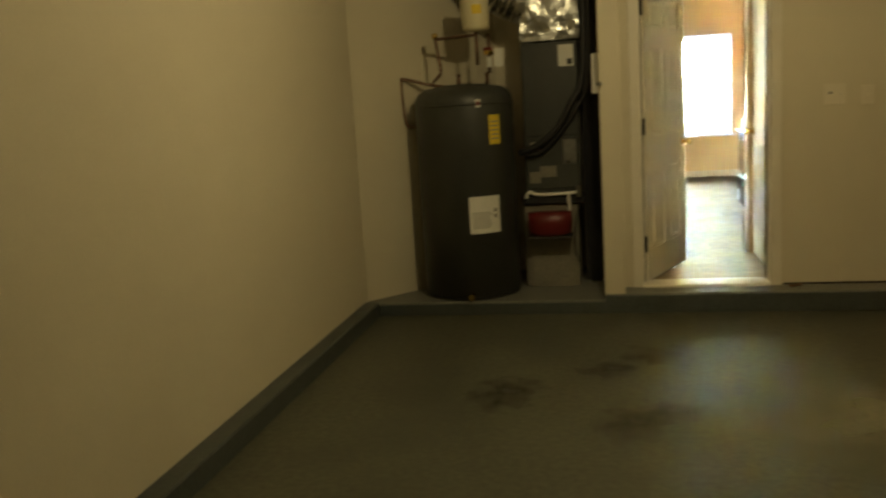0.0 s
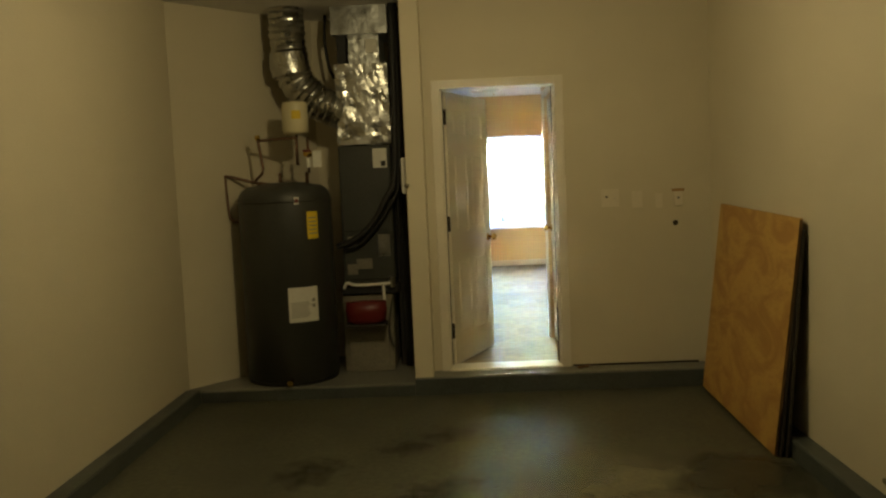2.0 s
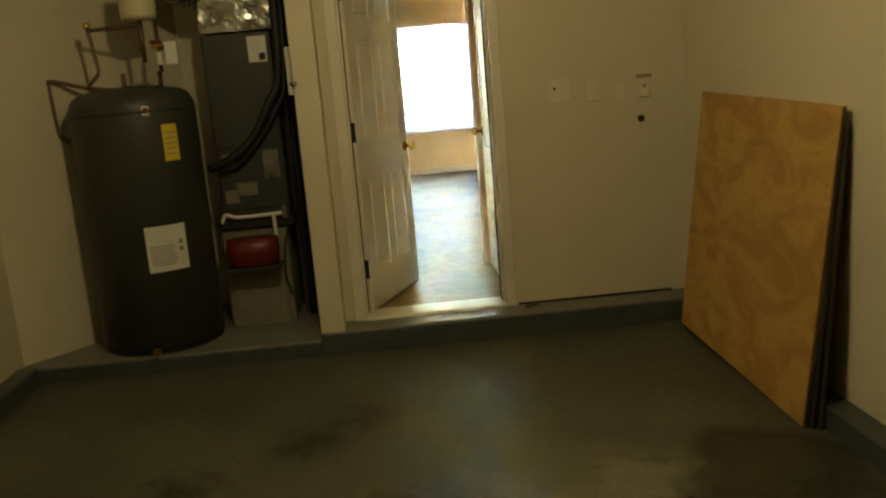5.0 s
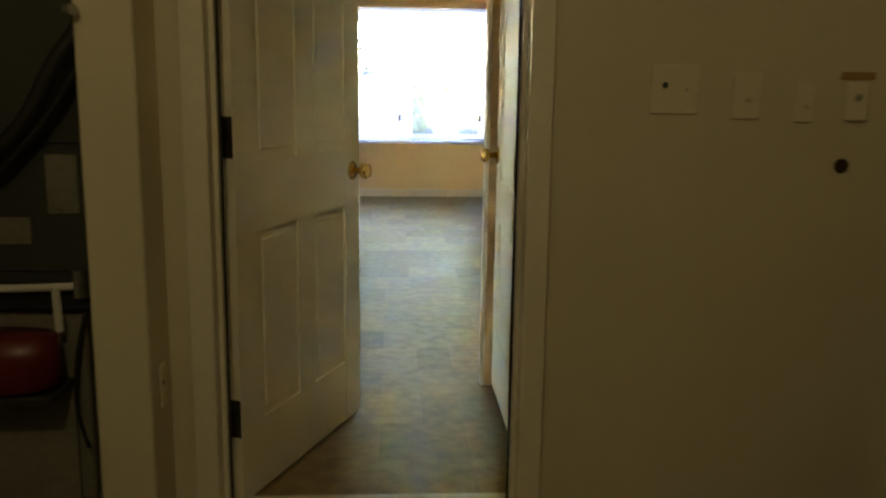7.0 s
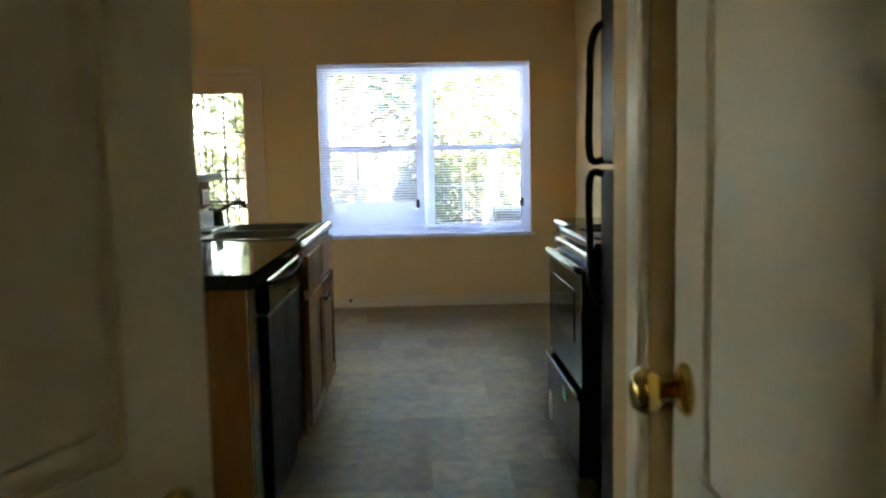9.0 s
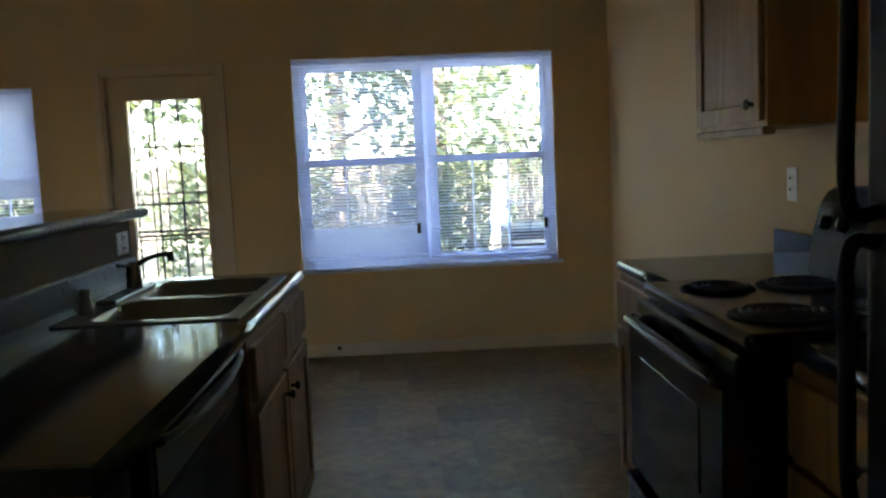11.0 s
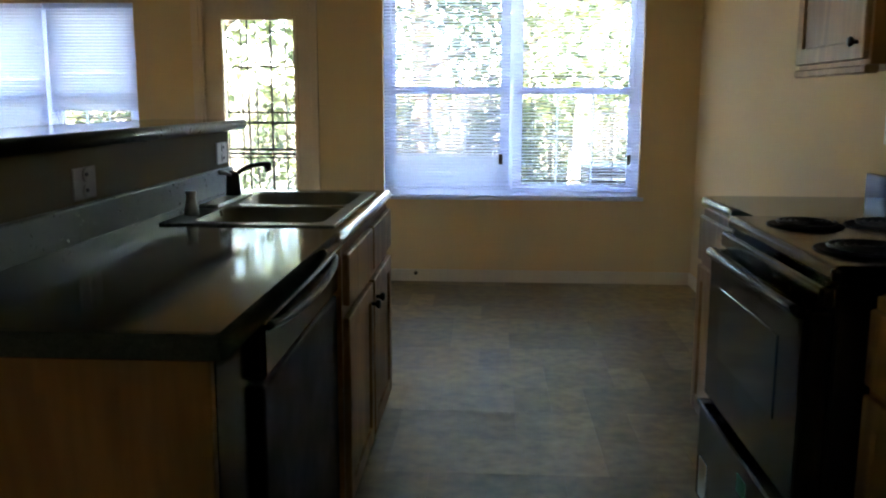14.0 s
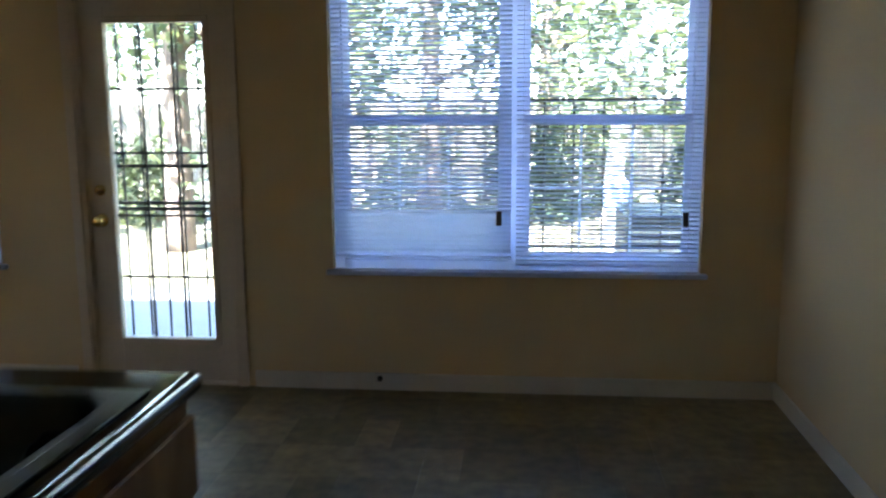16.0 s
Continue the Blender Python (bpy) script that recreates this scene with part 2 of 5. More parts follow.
# ---------------------------------------------------------------- mesh helpers
def mesh_of(bm, name, mat, smooth=False):
    me = bpy.data.meshes.new(name)
    bm.to_mesh(me)
    bm.free()
    if smooth:
        me.polygons.foreach_set("use_smooth", [True] * len(me.polygons))
    for one in mat if isinstance(mat, (list, tuple)) else [mat]:
        me.materials.append(one)
    return me


def part(name, bm, mat, parent=None, label="", smooth=False):
    """One mesh object under a thing or a part."""
    ob = new(name, mesh_of(bm, name, mat, smooth))
    ob.parent = parent
    return tagged(ob, label)


def thing(name, label, category, place=None, group=""):
    ob = new(name)
    ob.empty_display_size = 0.1
    if place is not None:
        ob.matrix_world = place
    return tagged(ob, label, category, group)


def structure(name, bm, mat, label=""):
    return tagged(part(name, bm, mat), label, kind="structure")


def box(x0, x1, y0, y1, z0, z1, bevel=0.0, bm=None, seg=1):
    own = bmesh.new()
    bmesh.ops.create_cube(own, size=1.0)
    for v in own.verts:
        v.co = Vector((x0 + (v.co.x + 0.5) * (x1 - x0), y0 + (v.co.y + 0.5) * (y1 - y0), z0 + (v.co.z + 0.5) * (z1 - z0)))
    if bevel:
        bmesh.ops.bevel(own, geom=own.edges[:], offset=bevel, segments=seg, affect="EDGES", profile=0.5)
    return merge(bm, own)


def merge(bm, own):
    if bm is None:
        return own
    me = bpy.data.meshes.new("joined")
    own.to_mesh(me)
    own.free()
    bm.from_mesh(me)
    bpy.data.meshes.remove(me)
    return bm


def rod(a, b, r0, r1=None, bm=None, n=14, caps=True):
    """A round bar from a to b."""
    own = bmesh.new()
    a, b = Vector(a), Vector(b)
    bmesh.ops.create_cone(own, cap_ends=caps, segments=n, radius1=r0, radius2=r0 if r1 is None else r1, depth=(b - a).length)
    turn = (b - a).to_track_quat("Z", "Y").to_matrix().to_4x4()
    bmesh.ops.transform(own, matrix=Matrix.Translation((a + b) / 2) @ turn, verts=own.verts)
    return merge(bm, own)


def lathe(profile, n=24, bm=None, m=None):
    """A turned body round z from (radius, z) pairs."""
    own = bmesh.new()
    rings = [[own.verts.new((r * math.cos(2 * math.pi * k / n), r * math.sin(2 * math.pi * k / n), z)) for k in range(n)] for r, z in profile]
    for lo, hi in zip(rings, rings[1:]):
        for k in range(n):
            own.faces.new((lo[k], lo[(k + 1) % n], hi[(k + 1) % n], hi[k]))
    own.faces.new(rings[0][::-1])
    own.faces.new(rings[-1])
    if m is not None:
        bmesh.ops.transform(own, matrix=m, verts=own.verts)
    return merge(bm, own)


def tube(points, r, n=10, bm=None):
    """A bent pipe along points."""
    own = bmesh.new()
    pts = [Vector(p) for p in points]
    rings = []
    up = Vector((0.13, 0.21, 0.97)).normalized()
    for k, p in enumerate(pts):
        d = (pts[min(k + 1, len(pts) - 1)] - pts[max(k - 1, 0)]).normalized()
        s = d.cross(up)
        s = (s if s.length > 0.05 else d.cross(Vector((1, 0, 0)))).normalized()
        u = s.cross(d)
        rr = r[k] if isinstance(r, (list, tuple)) else r
        rings.append([own.verts.new(p + rr * (math.cos(2 * math.pi * q / n) * s + math.sin(2 * math.pi * q / n) * u)) for q in range(n)])
    for lo, hi in zip(rings, rings[1:]):
        for k in range(n):
            own.faces.new((lo[k], lo[(k + 1) % n], hi[(k + 1) % n], hi[k]))
    own.faces.new(rings[0][::-1])
    own.faces.new(rings[-1])
    return merge(bm, own)


def curve_points(points, steps=6):
    """Points on a smooth line through the given ones."""
    p = [Vector(q) for q in points]
    p = [2 * p[0] - p[1], *p, 2 * p[-1] - p[-2]]
    out = []
    for a, b, c, d in zip(p, p[1:], p[2:], p[3:]):
        for k in range(steps):
            t = k / steps
            out.append(0.5 * (2 * b + (c - a) * t + (2 * a - 5 * b + 4 * c - d) * t * t + (3 * b - a - 3 * c + d) * t ** 3))
    return out + [p[-2]]


def wall_x(x0, x1, y0, y1, z0, z1, holes=()):
    """A wall that runs along y, with openings (y0, y1, z0, z1) through it."""
    bm, at = bmesh.new(), y0
    for a, b, lo, hi in sorted(holes):
        box(x0, x1, at, a, z0, z1, bm=bm)
        if lo > z0:
            box(x0, x1, a, b, z0, lo, bm=bm)
        if hi < z1:
            box(x0, x1, a, b, hi, z1, bm=bm)
        at = b
    return box(x0, x1, at, y1, z0, z1, bm=bm)


def ring(x0, x1, y0, y1, hole, z0, z1, m=None):
    """A flat frame with a rectangular hole."""
    bm = bmesh.new()
    a, b, c, d = hole
    lay = []
    for z in (z0, z1):
        lay.append(([bm.verts.new((x, y, z)) for x, y in ((x0, y0), (x1, y0), (x1, y1), (x0, y1))], [bm.verts.new((x, y, z)) for x, y in ((a, c), (b, c), (b, d), (a, d))]))
    (o0, i0), (o1, i1) = lay
    for k in range(4):
        j = (k + 1) % 4
        bm.faces.new((o1[k], o1[j], i1[j], i1[k]))
        bm.faces.new((o0[j], o0[k], i0[k], i0[j]))
        bm.faces.new((o0[k], o0[j], o1[j], o1[k]))
        bm.faces.new((i0[j], i0[k], i1[k], i1[j]))
    if m is not None:
        bmesh.ops.transform(bm, matrix=m, verts=bm.verts)
    bmesh.ops.recalc_face_normals(bm, faces=bm.faces)
    return bm


def wall_y(y0, y1, x0, x1, z0, z1, holes=()):
    """A wall that runs along x, with openings (x0, x1, z0, z1) through it."""
    bm, at = bmesh.new(), x0
    for a, b, lo, hi in sorted(holes):
        box(at, a, y0, y1, z0, z1, bm=bm)
        if lo > z0:
            box(a, b, y0, y1, z0, lo, bm=bm)
        if hi < z1:
            box(a, b, y0, y1, hi, z1, bm=bm)
        at = b
    return box(at, x1, y0, y1, z0, z1, bm=bm)


# ---------------------------------------------------------------- the plan
GF = -0.13                    # garage floor; the house floor is z = 0
GL, GR, GB = -1.89, 1.90, -9.0   # garage walls
SLAB = -0.19                  # front of the raised slab
DW = 0.81                     # doorway
FAR = 7.28                    # inner face of the window wall
KR = 1.85                     # kitchen's right wall
LL = -5.2                     # living room's left wall
CEIL, GCEIL = 2.62, 2.71
WIN = (-0.268, 1.478, 0.600, 2.012)
LWIN = (-3.25, -1.97, 0.605, 1.90)
BACK = (-1.525, -0.755, 0.0, 1.965)

# garage shell
structure("garage_floor", box(GL - 0.1, GR + 0.1, GB - 0.1, SLAB + 0.02, GF - 0.15, GF), M["concrete"], "worn grey concrete garage floor with oil stains")
CS = -0.04                    # top of the closet's slab
structure("slab", box(-0.251, GR + 0.1, SLAB, 0.02, GF - 0.15, 0.0, 0.006), M["slab"], "raised concrete slab with a dark painted edge")
structure("slab_closet", box(GL - 0.1, -0.252, SLAB, 1.0, GF - 0.15, CS, 0.006), M["slab"], "worn concrete slab under the water heater")
structure("slab_edge", box(-0.252, GR - 0.1, SLAB - 0.006, SLAB + 0.004, GF, -0.012, 0.003), M["curb"], "dark painted slab edge")
structure("slab_edge_closet", box(GL + 0.1, -0.253, SLAB - 0.006, SLAB + 0.004, GF, CS - 0.012, 0.003), M["curb"], "dark painted slab edge")
structure("curb_left", box(GL - 0.05, GL + 0.10, GB, SLAB - 0.007, GF - 0.05, -0.03, 0.008), M["curb"], "dark grey painted concrete curb")
structure("curb_right", box(GR - 0.10, GR + 0.05, GB, SLAB - 0.007, GF - 0.05, -0.03, 0.008), M["curb"], "dark grey painted concrete curb")
structure("wall_garage_left", box(GL - 0.12, GL, GB, SLAB + 0.06, -0.042, GCEIL), M["garage_wall"], "cream painted garage wall")
structure("wall_garage_right", box(GR, GR + 0.12, GB, 0.14, -0.042, GCEIL), M["garage_wall"], "cream painted garage wall with scuffs")
structure("wall_garage_rear", box(GL - 0.12, GR + 0.12, GB - 0.12, GB, GF, GCEIL), M["garage_wall"])
structure("wall_door_side", wall_y(0.0, 0.14, -0.121, GR, 0.001, GCEIL, [(-0.02, DW + 0.02, 0.001, 2.05)]), M["garage_wall"], "cream painted wall round the house door")
structure("wall_closet_side", box(-0.252, -0.12, SLAB + 0.004, 1.0, -0.041, GCEIL, 0.004), M["garage_wall"], "cream end of the wall beside the heater")
ang = bmesh.new()
box(0, 1.50, 0, 0.1, CS - 0.002, GCEIL, bm=ang)
bmesh.ops.transform(ang, matrix=pose(GL, -0.13, 0, 0, 0, 50), verts=ang.verts)
structure("wall_angled", ang, M["garage_wall"], "cream angled wall behind the water heater")
structure("wall_closet_back", box(-1.05, -0.25, 0.88, 1.0, CS - 0.002, GCEIL), M["garage_wall"])
structure("ceiling_garage", box(GL - 0.12, GR + 0.12, GB - 0.12, 1.12, GCEIL, GCEIL + 0.1), M["ceiling"])

# house shell
hf = box(LL, KR + 0.1, 1.0, FAR + 0.14, -0.15, -0.004)
box(-0.13, KR + 0.1, 0.14, 1.0, -0.15, -0.004, bm=hf)
structure("floor", hf, M["subfloor"], "brown stone-look vinyl floor")
structure("threshold", box(0.0, DW, -0.03, 0.17, -0.02, 0.016, 0.006), M["trim"], "worn cream wooden threshold")
structure("wall_kitchen_right", box(KR, KR + 0.12, 0.14, FAR + 0.14, 0, CEIL), M["house_wall"], "tan painted kitchen wall")
structure("wall_window_side", wall_y(FAR, FAR + 0.14, LL, KR, 0, CEIL, [WIN, LWIN, BACK]), M["house_wall"], "tan painted wall with windows and glazed door")
# the opening is out of view, added to let more daylight into the rooms
structure("wall_living_left", wall_x(LL - 0.12, LL, 1.0, FAR + 0.14, 0, CEIL, [(2.5, 3.15, 0.9, 1.9)]), M["house_wall"])
structure("wall_living_rear", box(LL - 0.12, -0.252, 1.002, 1.12, 0, CEIL), M["house_wall"])
structure("wall_pantry_side", wall_x(0.84, 0.94, 0.1585, 1.36, 0, CEIL, [(0.159, 1.15, 0, 2.03)]), M["house_wall"])
structure("wall_pantry_end", box(0.94, KR, 1.26, 1.36, 0, CEIL), M["house_wall"])
hc = box(LL, KR + 0.1, 1.01, FAR + 0.14, CEIL, CEIL + 0.1)
box(-0.13, KR + 0.1, 0.13, 1.01, CEIL, CEIL + 0.1, bm=hc)
structure("ceiling", hc, M["ceiling"], "white textured ceiling")
bb = bmesh.new()
box(BACK[1] + 0.08, KR - 0.014, FAR - 0.014, FAR, 0, 0.085, 0.003, bm=bb)
box(LL, BACK[0] - 0.08, FAR - 0.014, FAR, 0, 0.085, 0.003, bm=bb)
box(KR - 0.014, KR, 4.52, FAR, 0, 0.085, 0.003, bm=bb)
structure("baseboard", bb, M["base_paint"], "white painted baseboard")


# ---------------------------------------------------------------- doors
def knob(parent, x, z, y0, side, mat):
    """A round knob with its rose; side -1 stands out to -y."""
    m = pose(x, y0, z, 90 if side < 0 else -90, 0, 0)
    k = part("knob", lathe([(0.012, 0.0), (0.012, 0.03), (0.018, 0.034), (0.027, 0.044), (0.028, 0.055), (0.022, 0.066), (0.008, 0.07)], 20, m=m), mat, parent, "round polished brass knob", True)
    part("rose", lathe([(0.033, 0.0), (0.033, 0.004), (0.026, 0.009), (0.012, 0.011)], 20, m=m), mat, k, smooth=True)
    return k


def panel_leaf(width, height, thick, rows, double=True):
    """A panelled leaf: frame with sunken, raised-field panels on both faces; hinge edge at x = 0."""
    bm = bmesh.new()
    st, mid = 0.115, 0.10
    pw = (width - 2 * st - mid) / 2
    cols = [(st, st + pw), (st + pw + mid, width - st)] if double else [(st, width - st)]
    e = 0.0008
    box(0, st, 0, thick, 0, height, e, bm=bm)
    box(width - st, width, 0, thick, 0, height, e, bm=bm)
    box(st, width - st, e, thick - e, 0, rows[0][0], bm=bm)
    for (a, b), (c, d) in zip(rows, rows[1:]):
        box(st, width - st, e, thick - e, b, c, bm=bm)
    box(st, width - st, e, thick - e, rows[-1][1], height, bm=bm)
    for a, b in rows:
        if double:
            box(cols[0][1], cols[1][0], e, thick - e, a, b, bm=bm)
        for c, d in cols:
            box(c, d, 0.008, thick - 0.008, a, b, bm=bm)
            own = bmesh.new()
            bmesh.ops.create_cube(own, size=1.0)
            for v in own.verts:
                v.co = Vector((c + 0.022 + (v.co.x + 0.5) * (d - c - 0.044), 0.003 + (v.co.y + 0.5) * (thick - 0.006), a + 0.022 + (v.co.z + 0.5) * (b - a - 0.044)))
            ed = [q for q in own.edges if abs(q.verts[0].co.y - q.verts[1].co.y) < 1e-6]
            bmesh.ops.bevel(own, geom=ed, offset=0.009, segments=1, affect="EDGES")
            merge(bm, own)
    return bm


def casing(x0, x1, top, y, out, w=0.062):
    """Door casing on a wall face at y; out is the way it stands out."""
    bm = bmesh.new()
    t = 0.016 * out
    a, b = sorted((y, y + t))
    box(x0 - w, x0, a, b, 0.0, top + w, 0.003, bm=bm)
    box(x1, x1 + w, a, b, 0.0, top + w, 0.003, bm=bm)
    box(x0, x1, a, b, top, top + w, 0.003, bm=bm)
    return bm


structure("door_trim", casing(0.0, DW, 2.03, 0.0, -1), M["trim"], "cream painted door casing")
structure("door_trim_hall", casing(0.0, DW, 2.03, 0.14, 1), M["trim"])
jamb = bmesh.new()
box(-0.02, 0.0, -0.002, 0.142, 0.0, 2.05, bm=jamb)
box(DW, DW + 0.02, -0.002, 0.142, 0.0, 2.05, bm=jamb)
box(0.0, DW, -0.002, 0.142, 2.03, 2.05, bm=jamb)
box(0.0, 0.012, 0.05, 0.085, 0.016, 2.03, bm=jamb)
box(DW - 0.012, DW, 0.05, 0.085, 0.016, 2.03, bm=jamb)
jamb_ob = structure("door_jamb", jamb, M["trim"], "cream door jamb with stop")
part("weatherstrip", box(DW - 0.018, DW - 0.0125, 0.074, 0.088, 0.02, 2.028, 0.002), M["black_rough"], jamb_ob, "dark rubber weatherstrip")
part("weatherstrip", box(0.0125, 0.018, 0.074, 0.088, 0.02, 2.028, 0.002), M["black_rough"], jamb_ob, "dark rubber weatherstrip")
for z in (0.92, 1.14):
    sp2 = part("strike_plate", box(DW - 0.0025, DW + 0.001, 0.092, 0.122, z - 0.035, z + 0.035, 0.001), M["bronze"], jamb_ob, "dark metal strike plate")
    part("bolt_hole", box(DW - 0.0035, DW - 0.002, 0.099, 0.115, z - 0.014, z + 0.014), M["black_rough"], sp2)
HINGES = (0.255, 1.05, 1.83)
for z in HINGES:
    part("hinge_leaf", box(-0.001, 0.003, 0.092, 0.136, z - 0.044, z + 0.068, 0.001), M["bronze"], jamb_ob, "dark bronze hinge leaf")

d1 = tagged(new("door_1"), "white six-panel door standing open into the house", "door", kind="structure")
d1.matrix_world = pose(0.006, 0.14, 0.012, 0, 0, 67.5)
leaf_bm = panel_leaf(0.80, 2.01, 0.035, [(0.22, 0.78), (0.98, 1.57), (1.69, 1.88)])
bmesh.ops.translate(leaf_bm, verts=leaf_bm.verts, vec=(0, -0.035, 0))
part("leaf", leaf_bm, M["door"], d1)
knob(d1, 0.74, 0.90, -0.035, -1, M["brass"])
knob(d1, 0.74, 0.90, 0.0, 1, M["brass"])
for z in HINGES:
    h = part("hinge", box(-0.0025, 0.0, -0.034, -0.001, z - 0.056, z + 0.056, 0.001), M["bronze"], d1, "dark bronze hinge")
    part("hinge_pin", rod((-0.003, 0.004, z - 0.06), (-0.003, 0.004, z + 0.06), 0.0075), M["bronze"], h)

d2 = tagged(new("door_2"), "white two-panel closet door, standing closed in the hall", "door", kind="structure")
d2.matrix_world = pose(0.904, 0.242, 0.012, 0, 0, 90)
part("leaf", panel_leaf(0.90, 2.01, 0.035, [(0.22, 0.68), (0.84, 1.88)], False), M["door"], d2)
knob(d2, 0.845, 0.935, 0.035, 1, M["brass"])
h = part("hinge", box(0.001, 0.034, 0.0345, 0.038, 1.03, 1.13, 0.001), M["bronze"], d2, "dark bronze hinge")
part("hinge_pin", rod((0.0, 0.041, 1.03), (0.0, 0.041, 1.13), 0.005), M["bronze"], h)

hall = bmesh.new()
box(0.824, 0.8395, 1.150, 1.212, 0.0, 2.09, 0.003, bm=hall)
box(0.824, 0.8395, 0.160, 1.150, 2.03, 2.09, 0.003, bm=hall)
box(0.8695, 0.94, 0.159, 0.239, 0.0, 2.03, bm=hall)
structure("closet_door_trim", hall, M["trim"], "white casing round the closet door")

# ---------------------------------------------------------------- windows
def window(name, x0, x1, z0, z1, mull, label):
    """Twin double-hung vinyl windows in one opening, with sill."""
    w = tagged(new(name), label, "window", kind="structure")
    y0 = FAR + 0.05
    f = bmesh.new()
    box(x0, x0 + 0.05, y0, y0 + 0.08, z0, z1, 0.003, bm=f)
    box(x1 - 0.05, x1, y0, y0 + 0.08, z0, z1, 0.003, bm=f)
    box(x0 + 0.05, x1 - 0.05, y0, y0 + 0.08, z0, z0 + 0.045, 0.003, bm=f)
    box(x0 + 0.05, x1 - 0.05, y0, y0 + 0.08, z1 - 0.045, z1, 0.003, bm=f)
    box(mull - 0.045, mull + 0.045, y0, y0 + 0.08, z0 + 0.045, z1 - 0.045, 0.003, bm=f)
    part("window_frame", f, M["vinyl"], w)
    zm = (z0 + z1) / 2 + 0.01
    for a, b in ((x0 + 0.05, mull - 0.045), (mull + 0.045, x1 - 0.05)):
        s = bmesh.new()
        for lo, hi, dy in ((z0 + 0.045, zm + 0.02, 0.012), (zm - 0.02, z1 - 0.045, 0.042)):
            box(a, a + 0.03, y0 + dy, y0 + dy + 0.028, lo, hi, 0.002, bm=s)
            box(b - 0.03, b, y0 + dy, y0 + dy + 0.028, lo, hi, 0.002, bm=s)
            box(a + 0.03, b - 0.03, y0 + dy, y0 + dy + 0.028, lo, lo + 0.035, 0.002, bm=s)
            box(a + 0.03, b - 0.03, y0 + dy, y0 + dy + 0.028, hi - 0.035, hi, 0.002, bm=s)
        sash = part("sash", s, M["vinyl"], w)
        for lo, hi, dy in ((z0 + 0.075, zm, 0.024), (zm, z1 - 0.075, 0.054)):
            for u in (1, 2) if dy < 0.03 else ():
                xx = a + 0.03 + (b - a - 0.06) * u / 3
                part("grid_bar", box(xx - 0.006, xx + 0.006, y0 + dy + 0.006, y0 + dy + 0.014, lo + 0.003, hi - 0.003), M["vinyl"], sash)
            if dy < 0.03:
                part("grid_bar", box(a + 0.028, b - 0.028, y0 + dy + 0.007, y0 + dy + 0.013, (lo + hi) / 2 - 0.006, (lo + hi) / 2 + 0.006), M["vinyl"], sash)
            g = part("pane", box(a + 0.025, b - 0.025, y0 + dy, y0 + dy + 0.004, lo, hi), M["glass"], sash)
            g.visible_shadow = False
    part("window_sill", box(x0 - 0.03, x1 + 0.03, FAR - 0.025, FAR + 0.05, z0 - 0.022, z0 + 0.002, 0.004), M["vinyl"], w)
    return w


window("window_1", *WIN, 0.604, "white twin double-hung window with mini blinds")
window("window_2", *LWIN, -2.61, "white twin double-hung living room window")

d3 = tagged(new("door_3"), "tan glazed back door with fifteen lights and iron bars outside", "door", kind="structure")
bx0, bx1, bz1 = BACK[0] + 0.0235, BACK[1] - 0.0235, BACK[3] - 0.0235
gx0, gx1, gz0, gz1 = -1.372, -0.882, 0.23, 1.785
b = bmesh.new()
yd = FAR + 0.03
box(bx0, gx0, yd, yd + 0.045, 0.012, bz1, 0.002, bm=b)
box(gx1, bx1, yd, yd + 0.045, 0.012, bz1, 0.002, bm=b)
box(gx0, gx1, yd, yd + 0.045, 0.012, gz0, 0.002, bm=b)
box(gx0, gx1, yd, yd + 0.045, gz1, bz1, 0.002, bm=b)
part("leaf", b, M["tan_trim"], d3)
b = bmesh.new()
for a, c, d, e in ((gx0 - 0.03, gx0, gz0 - 0.03, gz1 + 0.03), (gx1, gx1 + 0.03, gz0 - 0.03, gz1 + 0.03)):
    box(a, c, yd - 0.012, yd - 0.001, d, e, 0.003, bm=b)
box(gx0, gx1, yd - 0.012, yd - 0.001, gz0 - 0.03, gz0, 0.003, bm=b)
box(gx0, gx1, yd - 0.012, yd - 0.001, gz1, gz1 + 0.03, 0.003, bm=b)
part("glass_surround", b, M["tan_trim"], d3)
g = part("pane", box(gx0 - 0.005, gx1 + 0.005, yd + 0.02, yd + 0.024, gz0 - 0.005, gz1 + 0.005), M["glass"], d3)
g.visible_shadow = False
for k in (1, 2):
    x = gx0 + (gx1 - gx0) * k / 3
    part("glazing_bar", box(x - 0.006, x + 0.006, yd + 0.026, yd + 0.036, gz0, gz1), M["iron"], d3)
for k in (1, 2, 3, 4):
    z = gz0 + (gz1 - gz0) * k / 5
    part("glazing_bar", box(gx0, gx1, yd + 0.027, yd + 0.035, z - 0.006, z + 0.006), M["iron"], d3)
knob(d3, bx0 + 0.06, 0.83, yd, -1, M["brass"])
part("deadbolt", lathe([(0.028, 0), (0.028, 0.008), (0.02, 0.016)], 18, m=pose(bx0 + 0.06, yd, 0.98, 90, 0, 0)), M["brass"], d3, "brass deadbolt", True)
jb = bmesh.new()
box(BACK[0], BACK[0] + 0.022, FAR + 0.001, FAR + 0.139, 0.0, BACK[3], bm=jb)
box(BACK[1] - 0.022, BACK[1], FAR + 0.001, FAR + 0.139, 0.0, BACK[3], bm=jb)
box(BACK[0] + 0.022, BACK[1] - 0.022, FAR + 0.001, FAR + 0.139, BACK[3] - 0.022, BACK[3], bm=jb)
box(BACK[0] + 0.022, BACK[1] - 0.022, FAR + 0.001, FAR + 0.139, 0.0, 0.012, bm=jb)
box(BACK[0] + 0.022, BACK[0] + 0.036, FAR + 0.078, FAR + 0.10, 0.012, BACK[3] - 0.022, bm=jb)
